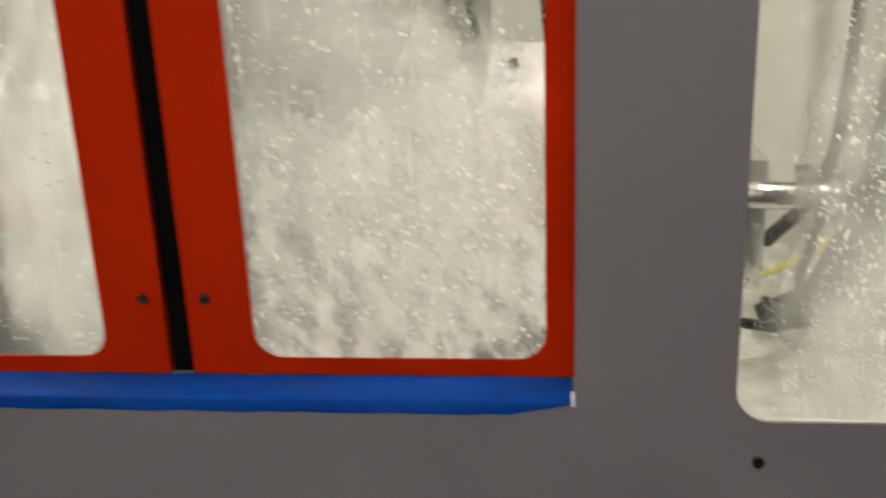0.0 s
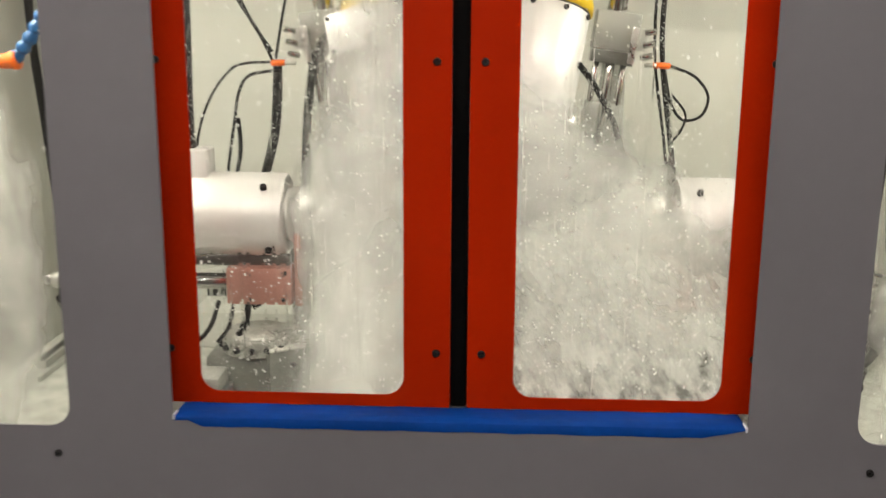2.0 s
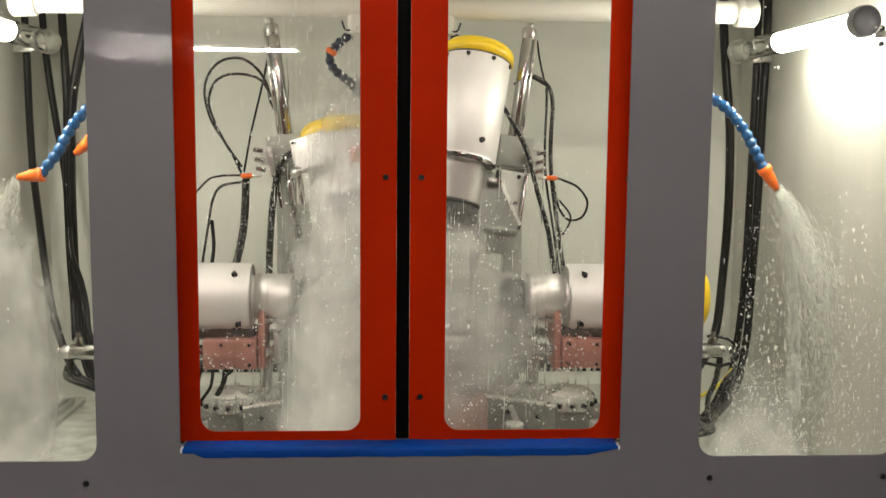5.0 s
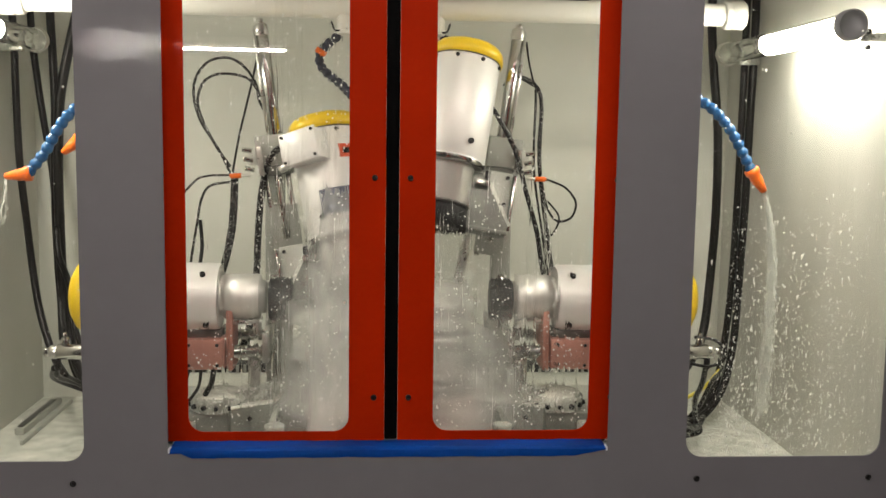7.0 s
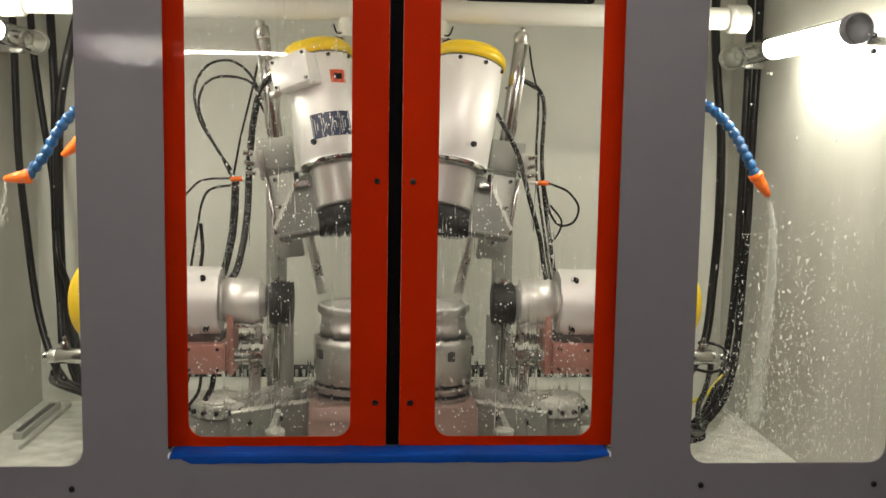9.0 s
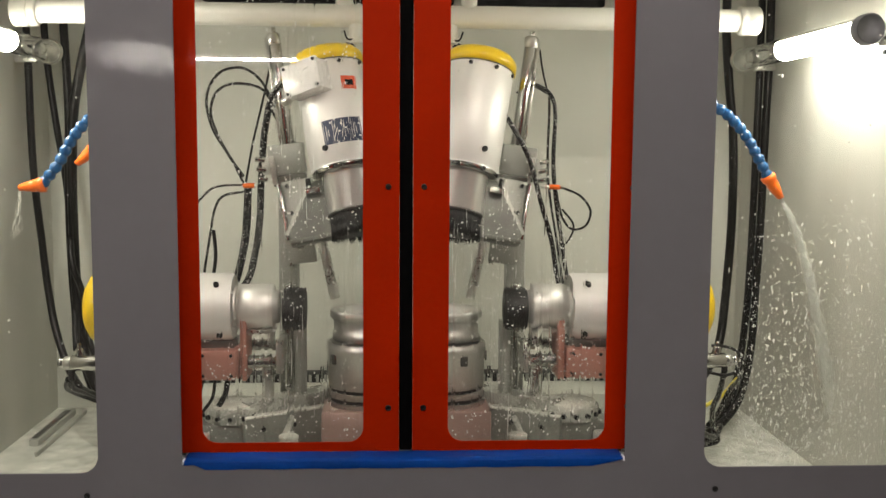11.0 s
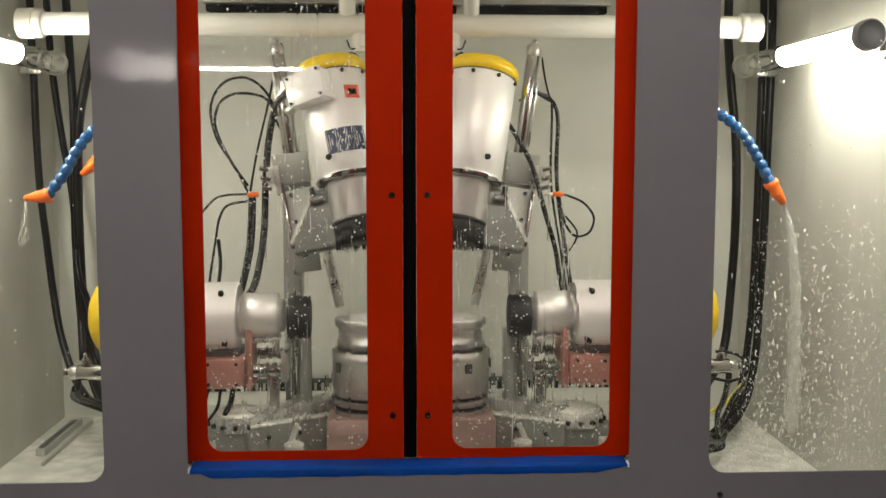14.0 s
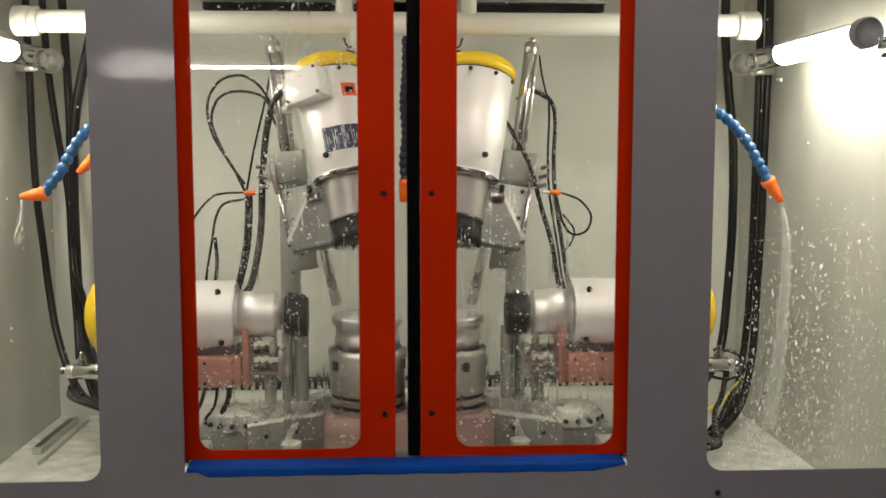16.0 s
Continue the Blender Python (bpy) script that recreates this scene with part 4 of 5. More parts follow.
# ---- table arms and clamps ----
for s in (-1, 1):
    arm = thing("table_arm", STILL, "wet cast table arm with round locating pad", "table arm", "table arms")
    bm = bmesh.new()
    A, B = Vector((s * 0.335, 0.405, 0.942)), Vector((s * 0.175, 0.525, 0.943))
    m = to_axis(A, B)
    box(bm, -0.030, 0.030, -0.016, 0.016, -0.02, (B - A).length, 0.004, m)
    part("bar", bm, M_CAST, arm)
    C, D = Vector((s * 0.345, 0.352, 0.86)), Vector((s * 0.150, 0.47, 0.86))
    part("apron", one_box(-0.009, 0.009, -0.07, 0.07, 0, (D - C).length, 0.003, to_axis(C, D)), M_TABLE, arm)
    # wet upper edge: the light falling on it is put into the pale colour
    part("apron_lip", one_box(-0.013, 0.013, 0.0705, 0.075, 0, (D - C).length, 0.002, to_axis(C, D)), M_FLOOR, arm, "wet apron lip with top light in its pale colour")
    for u in (0.18, 0.5, 0.82):
        q = C.lerp(D, u) + Vector((-s * 0.005, -0.0085, 0.045))
        part("apron_bolt", rod(q, q + Vector((-s * 0.003, -0.005, 0)), 0.005, 0.001), M_SCREW, arm)
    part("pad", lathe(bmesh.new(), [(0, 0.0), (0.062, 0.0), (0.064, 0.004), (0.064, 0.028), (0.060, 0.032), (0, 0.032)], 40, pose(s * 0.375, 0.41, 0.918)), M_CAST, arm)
    # wet pad top made paler than its rim to carry the light from above
    part("pad_top", lathe(bmesh.new(), [(0, 0.0), (0.057, 0.0), (0.057, 0.003), (0.055, 0.004), (0, 0.004)], 40, pose(s * 0.375, 0.41, 0.9505)), M_FLOOR, arm, "wet pad face with top light in its pale colour")
    part("pedestal", one_box(*sorted((s * 0.30, s * 0.46)), 0.36, 0.50, ZF, 0.917, 0.008), M_TABLE, arm)
    part("brace", one_box(-0.006, 0.006, -0.01, 0.01, -0.06, 0.06, 0.002, pose(s * 0.262, 0.325, 0.885, 0, s * -24, 0)), M_CAST, arm)
    part("pin", lathe(bmesh.new(), [(0, ZF), (0.034, ZF), (0.030, 0.86), (0.019, 0.900), (0.021, 0.903), (0.021, 0.909), (0.018, 0.911), (0, 0.911)], 28, pose(s * 0.243, 0.30, 0)), M_CAST, arm)
    for k in range(7):
        a = radians(200 + k * 24)
        part("bolt", lathe(bmesh.new(), [(0, 0.006), (0.005, 0.006), (0.006, 0)], 10, pose(s * 0.375 + 0.064 * math.cos(a), 0.41 + 0.064 * math.sin(a), 0.932, 90, 0, math.degrees(a) + 90)), M_SCREW, arm)
    clamp = thing("clamp_block", STILL, "small bright clamp block on table edge", "clamp", "clamp blocks")
    part("block", one_box(*sorted((s * 0.415, s * 0.50)), 0.28, 0.35, 0.875, 0.905, 0.006), M_ALU, clamp)
    part("foot", one_box(*sorted((s * 0.41, s * 0.51)), 0.27, 0.36, ZF, 0.874, 0.004), M_TABLE, clamp)
    for x in (0.43, 0.455, 0.48):
        part("bolt", rod((s * x, 0.278, 0.885), (s * x, 0.268, 0.885), 0.006, 0.001), M_SCREW, clamp)


# ---- cables and hoses ----
def cable(name, runs, label, material=None, category="cable"):
    c = thing(name, STILL, label, category)
    for pts, r in runs:
        part("strand", tube(bmesh.new(), pts, r), material or M_CABLE, c)
    return c


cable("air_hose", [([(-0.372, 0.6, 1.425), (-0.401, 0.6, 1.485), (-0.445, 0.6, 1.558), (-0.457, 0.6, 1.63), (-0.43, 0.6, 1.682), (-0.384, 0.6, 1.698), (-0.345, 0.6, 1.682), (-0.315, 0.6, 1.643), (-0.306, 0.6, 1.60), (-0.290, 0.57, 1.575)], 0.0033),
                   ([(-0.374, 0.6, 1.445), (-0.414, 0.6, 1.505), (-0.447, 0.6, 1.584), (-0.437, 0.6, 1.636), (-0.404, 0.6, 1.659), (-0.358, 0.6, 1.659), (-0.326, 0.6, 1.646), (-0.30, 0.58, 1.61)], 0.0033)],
      "black looped air hoses with drop glints in their colour", M_GLINTED, category="hose")
cable("air_hose", [([(-0.372, 0.62, 1.431), (-0.354, 0.62, 1.525), (-0.328, 0.62, 1.631), (-0.311, 0.62, 1.71), (-0.300, 0.58, 1.758)], 0.0027)], "thin black air hose up to cylinder head", category="hose")
cable_l = cable("motor_cable", [([(-0.262, 0.53, 1.668), (-0.300, 0.56, 1.630), (-0.320, 0.57, 1.550), (-0.329, 0.57, 1.446), (-0.333, 0.57, 1.353), (-0.342, 0.55, 1.273), (-0.358, 0.50, 1.206), (-0.42, 0.48, 1.16)], 0.0082)], "thick black motor cable beside guide", M_GLINTED)
cable("cable_bundle", [([(-0.367, 0.6, 1.43), (-0.371, 0.6, 1.352), (-0.377, 0.59, 1.284), (-0.392, 0.53, 1.197), (-0.43, 0.5, 1.16)], 0.0058), ([(-0.360, 0.605, 1.43), (-0.362, 0.6, 1.352), (-0.368, 0.59, 1.284), (-0.385, 0.54, 1.197), (-0.42, 0.51, 1.15)], 0.0041)], "black cable bundle dropping from fitting", M_GLINTED)
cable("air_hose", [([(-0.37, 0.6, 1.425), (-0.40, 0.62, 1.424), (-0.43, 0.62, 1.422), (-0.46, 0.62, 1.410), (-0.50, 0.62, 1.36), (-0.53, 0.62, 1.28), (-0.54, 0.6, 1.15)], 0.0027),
                   ([(-0.37, 0.6, 1.410), (-0.426, 0.62, 1.398), (-0.447, 0.62, 1.364), (-0.457, 0.62, 1.31), (-0.469, 0.62, 1.242), (-0.476, 0.6, 1.18), (-0.48, 0.5, 1.14)], 0.0031)], "black air hoses arching down behind spindle", M_GLINTED, category="hose")
cable("air_hose", [([(-0.45, 0.62, 1.317), (-0.447, 0.62, 1.283), (-0.443, 0.6, 1.249), (-0.446, 0.56, 1.19), (-0.45, 0.5, 1.14)], 0.0044)], "short black hose with crimped end", category="hose")
cable("cable_bundle", [([(0.30, 0.58, 1.667), (0.335, 0.6, 1.655), (0.354, 0.6, 1.632), (0.361, 0.6, 1.592), (0.358, 0.6, 1.498), (0.363, 0.6, 1.417), (0.378, 0.59, 1.308), (0.393, 0.54, 1.191), (0.43, 0.5, 1.16)], 0.0051), ([(0.346, 0.605, 1.638), (0.347, 0.605, 1.592), (0.345, 0.605, 1.498), (0.35, 0.605, 1.417), (0.366, 0.59, 1.308), (0.382, 0.55, 1.191), (0.42, 0.5, 1.15)], 0.0031)], "black cable bundle with drop glints in its colour", M_GLINTED)
cable_r = cable("motor_cable", [([(0.215, 0.45, 1.60), (0.241, 0.48, 1.57), (0.273, 0.49, 1.518), (0.293, 0.5, 1.473), (0.314, 0.5, 1.396), (0.341, 0.5, 1.304), (0.358, 0.48, 1.205), (0.40, 0.46, 1.16)], 0.0058)], "thick black motor cable across guide", M_GLINTED)
cable("air_hose", [([(0.318, 0.58, 1.745), (0.33, 0.61, 1.70), (0.345, 0.62, 1.646)], 0.0024), ([(0.268, 0.60, 1.646), (0.309, 0.62, 1.662), (0.346, 0.62, 1.645)], 0.0027)], "thin black air hose from cylinder head", category="hose")
cable("air_hose", [([(0.374, 0.59, 1.424), (0.394, 0.62, 1.418), (0.429, 0.62, 1.402), (0.454, 0.62, 1.367), (0.443, 0.62, 1.33), (0.409, 0.62, 1.322), (0.384, 0.62, 1.354), (0.368, 0.61, 1.416)], 0.0029), ([(0.385, 0.62, 1.37), (0.413, 0.62, 1.333), (0.405, 0.62, 1.299), (0.385, 0.62, 1.275)], 0.0024)], "clear-tipped looped air hose on orange fitting", category="hose")
cable("side_cable", [([(-0.935, 0.8, 1.95), (-0.934, 0.8, 1.8), (-0.932, 0.8, 1.693), (-0.931, 0.8, 1.553), (-0.927, 0.8, 1.425), (-0.916, 0.8, 1.295), (-0.897, 0.78, 1.165), (-0.868, 0.74, 1.062), (-0.82, 0.68, 0.973), (-0.76, 0.6, 0.93)], 0.0095)], "black cable sagging along side wall")
cable("side_cable", [([(-0.915, 0.85, 2.0), (-0.905, 0.85, 1.768), (-0.895, 0.85, 1.654), (-0.881, 0.85, 1.539), (-0.865, 0.85, 1.423), (-0.855, 0.84, 1.305), (-0.845, 0.82, 1.15), (-0.82, 0.75, 1.0)], 0.009)], "black cable behind lamp sleeve")
cable("side_cable", [([(-0.745, 0.8, 1.93), (-0.783, 0.8, 1.792), (-0.807, 0.8, 1.694), (-0.825, 0.8, 1.595), (-0.833, 0.8, 1.453), (-0.834, 0.8, 1.281), (-0.830, 0.8, 1.106), (-0.81, 0.78, 0.99), (-0.76, 0.7, 0.92), (-0.68, 0.6, 0.88)], 0.0125), ([(-0.85, 0.81, 1.93), (-0.845, 0.81, 1.792), (-0.84, 0.81, 1.595), (-0.845, 0.81, 1.453), (-0.846, 0.81, 1.281), (-0.84, 0.81, 1.106), (-0.82, 0.79, 0.99), (-0.77, 0.71, 0.91), (-0.69, 0.61, 0.87)], 0.0105)], "thick black cable bundle in rear corner")
cable("side_cable", [([(-0.84, 0.79, 1.28), (-0.823, 0.75, 1.214), (-0.804, 0.75, 1.157), (-0.788, 0.74, 1.092), (-0.77, 0.7, 1.027), (-0.72, 0.62, 0.97)], 0.008)], "black cable branching to side spindle")
cable("low_hoses", [([(-0.705, 0.352, 1.03), (-0.72, 0.4, 0.99), (-0.71, 0.5, 0.95), (-0.66, 0.55, 0.91), (-0.58, 0.56, 0.9)], 0.0065), ([(-0.715, 0.36, 1.02), (-0.745, 0.45, 0.975), (-0.72, 0.55, 0.925), (-0.65, 0.6, 0.88)], 0.0065), ([(-0.70, 0.38, 1.0), (-0.69, 0.45, 0.965), (-0.65, 0.5, 0.93), (-0.6, 0.5, 0.92)], 0.005)], "black hoses hanging below air cylinder", category="hose")
cable("side_cable", [([(0.833, 0.8, 1.95), (0.833, 0.8, 1.83), (0.844, 0.8, 1.7), (0.862, 0.8, 1.539), (0.866, 0.8, 1.332), (0.858, 0.8, 1.151), (0.835, 0.77, 1.014), (0.78, 0.7, 0.95), (0.70, 0.6, 0.92)], 0.0115)], "thick black cable along rear wall")
cable("side_cable", [([(0.938, 0.78, 2.0), (0.940, 0.78, 1.9), (0.941, 0.78, 1.742), (0.938, 0.78, 1.568), (0.936, 0.78, 1.333), (0.930, 0.78, 1.153), (0.920, 0.77, 1.002), (0.878, 0.72, 0.88), (0.80, 0.66, 0.815), (0.70, 0.6, 0.80)], 0.0105), ([(0.920, 0.79, 1.95), (0.921, 0.79, 1.742), (0.920, 0.79, 1.568), (0.918, 0.79, 1.333), (0.914, 0.79, 1.153), (0.90, 0.78, 1.002), (0.86, 0.73, 0.88), (0.79, 0.67, 0.82), (0.70, 0.62, 0.80)], 0.0095)], "black twin cables curving to tray floor")
cable("low_hoses", [([(0.705, 0.352, 1.03), (0.712, 0.4, 0.97), (0.715, 0.45, 0.92), (0.735, 0.5, 0.86), (0.75, 0.52, 0.82), (0.68, 0.55, 0.80)], 0.0065), ([(0.735, 0.36, 1.06), (0.765, 0.42, 1.0), (0.77, 0.5, 0.95), (0.745, 0.52, 0.88), (0.70, 0.55, 0.82)], 0.0055), ([(0.66, 0.40, 0.90), (0.70, 0.45, 0.86), (0.74, 0.5, 0.84), (0.77, 0.55, 0.85)], 0.007), ([(0.64, 0.42, 0.86), (0.70, 0.48, 0.83), (0.75, 0.52, 0.84)], 0.008)], "tangled wet black hoses on tray floor", M_GLINTED, category="hose")
cable("air_loop", [([(0.66, 0.33, 1.035), (0.70, 0.33, 1.028), (0.735, 0.335, 1.04), (0.742, 0.345, 1.062), (0.72, 0.36, 1.082), (0.68, 0.37, 1.085)], 0.0035)], "thin black hose looped round air cylinder", category="hose")
cable("ground_cable", [([(0.66, 0.6, 0.85), (0.74, 0.62, 0.875), (0.80, 0.64, 0.90), (0.86, 0.70, 0.93)], 0.005)], "yellow ground cable among black hoses", M_HYELLOW)
cable("side_hoses", [([(-0.43, 0.36, 1.02), (-0.44, 0.33, 0.98), (-0.47, 0.32, 0.955), (-0.54, 0.34, 0.95)], 0.004), ([(-0.38, 0.37, 1.02), (-0.385, 0.37, 0.985), (-0.40, 0.37, 0.955)], 0.006), ([(-0.405, 0.36, 1.02), (-0.41, 0.35, 0.98), (-0.43, 0.34, 0.95)], 0.0035)], "short black hoses under slide block", category="hose")

# ---- workshop round the machine ----
tagged(finish("ground", one_box(-4.5, 4.5, -9.0, 2.5, -0.02, 0, 0), M_ROOMF), "plain workshop floor", "floor", kind="structure")
tagged(finish("room_ceiling", one_box(-4.5, 4.5, -9.0, 2.5, 3.2, 3.22, 0), M_ROOMW), "plain workshop ceiling", "ceiling", kind="structure")
for nm, b in (("wall_room_south", (-4.5, 4.5, -9.02, -9.0)), ("wall_room_north", (-4.5, 4.5, 2.5, 2.52)), ("wall_room_west", (-4.52, -4.5, -9.0, 2.5)), ("wall_room_east", (4.5, 4.52, -9.0, 2.5))):
    tagged(finish(nm, one_box(b[0], b[1], b[2], b[3], 0, 3.2, 0), M_ROOMW), "plain workshop wall", "wall", kind="structure")


def room_lamp(xa, xb, y, z):
    lamp = thing("fluorescent_lamp", STILL, "fluorescent tube lamp placed out of view in the workshop", "lamp", "workshop lamps")
    part("tube", rod((xa, y, z), (xb, y, z), 0.012), M_ROOMGLOW, lamp, "glowing fluorescent tube")
    part("housing", one_box(xa - 0.03, xb + 0.03, y - 0.06, y + 0.06, z + 0.03, z + 0.09, 0.004), M_WHITE, lamp)
    for x in (xa + 0.1, xb - 0.1):
        part("hanger", rod((x, y, z + 0.09), (x, y, 3.2), 0.004), M_STEEL, lamp)
    return lamp


room_lamp(-2.28, -0.80, -6.44, 2.21)
# two unseen lamps added to light the machine front and the spray
room_lamp(-0.4, 1.1, -1.75, 2.95)
room_lamp(-2.6, -1.1, -2.5, 2.95)

# ---- water ----
def drops(name, x0, x1, z0, z1, y, n, label, parent=None, density=None, seed=1, rmax=0.0021, power=2.5, tail=2.2):
    r = random.Random(seed)
    verts, faces = [], []
    made = 0
    while made < n:
        x, z = r.uniform(x0, x1), r.uniform(z0, z1)
        if density and r.random() > density(x, z):
            continue
        made += 1
        rad = rmax * (0.28 + 0.72 * r.random() ** power)
        lo = rad * (1 + (r.random() ** 4) * tail)
        k = len(verts)
        for a in range(7):
            ang = 2 * math.pi * a / 7
            dz = rad * math.sin(ang)
            verts.append((x + rad * math.cos(ang), y, z + (dz if dz > 0 else dz / rad * lo)))
        verts.append((x, y + rad * 0.7, z - (lo - rad) * 0.6))
        faces += [(k + a, k + (a + 1) % 7, k + 7) for a in range(7)]
    me = bpy.data.meshes.new(name)
    me.from_pydata(verts, [], faces)
    me.materials.append(M_DROP)
    ob = new(name, me)
    if parent:
        ob.parent = parent
    else:
        tagged(ob, label, "water drops", kind="stuff")
    if parent and label:
        ob["label"] = label
    ob.visible_shadow = True
    return ob


drops("window_drops", 0.55, 0.92, 0.94, 1.46, 0.0088, 2900, "water drops running down inside of side window", seed=3, rmax=0.0015, power=1.9, tail=8.0,
      density=lambda x, z: min(1, max(0.03, (1.46 - z) * 2.4)) * min(1, max(0.03, (x - 0.580 - 0.10 * max(0, z - 1.1)) * 14)) * min(1, max(0.25, (0.95 - x) * 4.5)))
drops("window_drops", 0.60, 0.92, 0.94, 1.40, 0.0088, 1400, "fine water drops on inside of side window", seed=13, rmax=0.0013)
drops("window_drops", 0.55, 0.92, 1.40, 1.80, 0.0088, 90, "scattered water drops inside of side window", seed=4, rmax=0.0021)
drops("window_drops", -0.92, -0.55, 0.95, 1.95, 0.0088, 120, "scattered water drops inside of side window", seed=5, rmax=0.0021)
drops("pane_drops", -0.37, -0.082, 0.975, 1.95, 0.0609, 1700, "beaded water on pane", door_l, seed=6, rmax=0.0021)
drops("pane_drops", 0.082, 0.37, 0.975, 1.80, 0.0609, 1200, "beaded water on pane", door_r, seed=8, rmax=0.0021,
      density=lambda x, z: min(1, max(0.05, (1.62 - z) * 2.4)))


def streaks(x0, x1, z0, z1, n, parent, seed):
    r = random.Random(seed)
    items = [(Vector((r.uniform(x0, x1), 0.0612, r.uniform(z0, z1))), Vector((r.gauss(0, 0.02), 0, -1)), r.uniform(0.02, 0.09), r.uniform(0.0003, 0.0008)) for i in range(n)]
    return slivers("water_runs", M_DROP, items, parent)


streaks(-0.24, -0.082, 0.98, 1.9, 40, door_l, 11)
streaks(0.082, 0.30, 0.98, 1.45, 30, door_r, 12)


def run_mat(name):
    """Ridges of clear running water: they bend what lies behind them."""
    m = bpy.data.materials.new(name)
    m.use_nodes = True
    nt = m.node_tree
    nt.nodes.remove(nt.nodes["Principled BSDF"])
    rf = nt.nodes.new("ShaderNodeBsdfRefraction")
    rf.inputs["Color"].default_value = (0.97, 0.975, 0.965, 1)
    rf.inputs["Roughness"].default_value = 0.0
    rf.inputs["IOR"].default_value = 1.045
    gl = nt.nodes.new("ShaderNodeBsdfGlossy")
    gl.inputs["Roughness"].default_value = 0.05
    mx = nt.nodes.new("ShaderNodeMixShader")
    mx.inputs[0].default_value = 0.02
    nt.links.new(rf.outputs[0], mx.inputs[1])
    nt.links.new(gl.outputs[0], mx.inputs[2])
    nt.links.new(mx.outputs[0], nt.nodes["Material Output"].inputs[0])
    return m


M_RUN = run_mat("clear_running_water")


def rivulets(x0, x1, z0, z1, n, parent, seed):
    """Wandering ridges of clear water down the inner face of a pane, thick in the middle."""
    r = random.Random(seed)
    verts, faces = [], []
    for i in range(n):
        x, top, length, w = r.uniform(x0, x1), r.uniform(z0 + 0.15, z1), r.uniform(0.10, 0.55), r.uniform(0.0009, 0.0024)
        bottom = max(z0, top - length)
        k0, n_seg = len(verts), max(6, int((top - bottom) / 0.012))
        for j in range(n_seg + 1):
            z = top + (bottom - top) * j / n_seg
            px = x + 0.0035 * noise.noise(Vector((i * 3.7, z * 14, 1.0))) + 0.0012 * noise.noise(Vector((i * 5.1, z * 60, 2.0)))
            ww = w * (0.65 + 0.7 * abs(noise.noise(Vector((i * 1.9, z * 30, 5.0))))) * min(1, 0.15 + 4.0 * min(j, n_seg - j) / n_seg)
            for c, h in ((-1, 0.0), (-0.55, 0.12), (0, 0.17), (0.55, 0.12), (1, 0.0)):
                verts.append((px + c * ww, 0.0613 + h * ww, z))
        for j in range(n_seg):
            a, b = k0 + 5 * j, k0 + 5 * j + 5
            for c in range(4):
                faces.append((a + c, a + c + 1, b + c + 1, b + c))
    me = bpy.data.meshes.new("water_rivulets")
    me.from_pydata(verts, [], faces)
    bm = bmesh.new()
    bm.from_mesh(me)
    bmesh.ops.recalc_face_normals(bm, faces=list(bm.faces))
    for f in bm.faces:
        f.smooth = len(f.verts) == 4
    bm.to_mesh(me)
    bm.free()
    me.materials.append(M_RUN)
    ob = new("water_rivulets", me)
    ob.parent = parent
    ob.visible_shadow = False
    return ob


rivulets(-0.22, -0.082, 0.97, 1.93, 44, door_l, 21)
rivulets(-0.36, -0.20, 0.97, 1.40, 18, door_l, 22)
rivulets(0.082, 0.30, 0.97, 1.50, 46, door_r, 23)
rivulets(0.25, 0.37, 0.97, 1.35, 16, door_r, 24)


# spray thrown up by the brushes: clumps of streaks
def clump(center, size, n, label, seed, way=(0, 0, -1), spread=0.8, length=(0.006, 0.03), width=0.0008, flat=1.0):
    r = random.Random(seed)
    items = []
    for i in range(n):
        p = Vector((r.gauss(0, size[0]), r.gauss(0, size[1]), r.gauss(0, size[2])))
        d = Vector(way) + Vector((r.gauss(0, spread), r.gauss(0, spread), r.gauss(0, spread)))
        items.append((p, d, r.uniform(*length), width * r.uniform(0.5, 1.4)))
    ob = slivers("spray_clump", M_SPRAY, items)
    # drops cast no shadow, which keeps the spray bright
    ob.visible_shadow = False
    ob.location = center
    return tagged(ob, label, "water spray", "spray clumps", "stuff")


def veil(center, size, material, label):
    """A bulging, ragged disc of spray, unit radius in its own space."""
    bm = bmesh.new()
    n = 16
    grid = []
    for j in range(n + 1):
        row = []
        for i in range(n + 1):
            x, z = 2 * i / n - 1, 2 * j / n - 1
            row.append(bm.verts.new((x, -0.25 * (1 - x * x - z * z) + 0.3 * noise.noise(Vector((x * 1.3, z * 1.3, center[0] * 9 + center[2] * 5))), z)))
        grid.append(row)
    for p, q in zip(grid, grid[1:]):
        for i in range(n):
            bm.faces.new((p[i], p[i + 1], q[i + 1], q[i]))
    for f in bm.faces:
        f.smooth = True
    ob = finish("spray_veil", bm, material, smooth=False)
    ob.visible_shadow = False  # shadow off, so that overlapping veils do not darken each other
    ob.location, ob.scale = center, size
    return tagged(ob, label, "water spray", "spray veils", "stuff")


spray = []
centers = [(0.02, 0.34, 1.22), (0.16, 0.33, 1.16), (0.28, 0.31, 1.04), (0.08, 0.28, 1.00), (-0.115, 0.20, 1.05), (-0.10, 0.36, 1.30), (-0.09, 0.33, 1.62), (-0.115, 0.19, 1.18)]
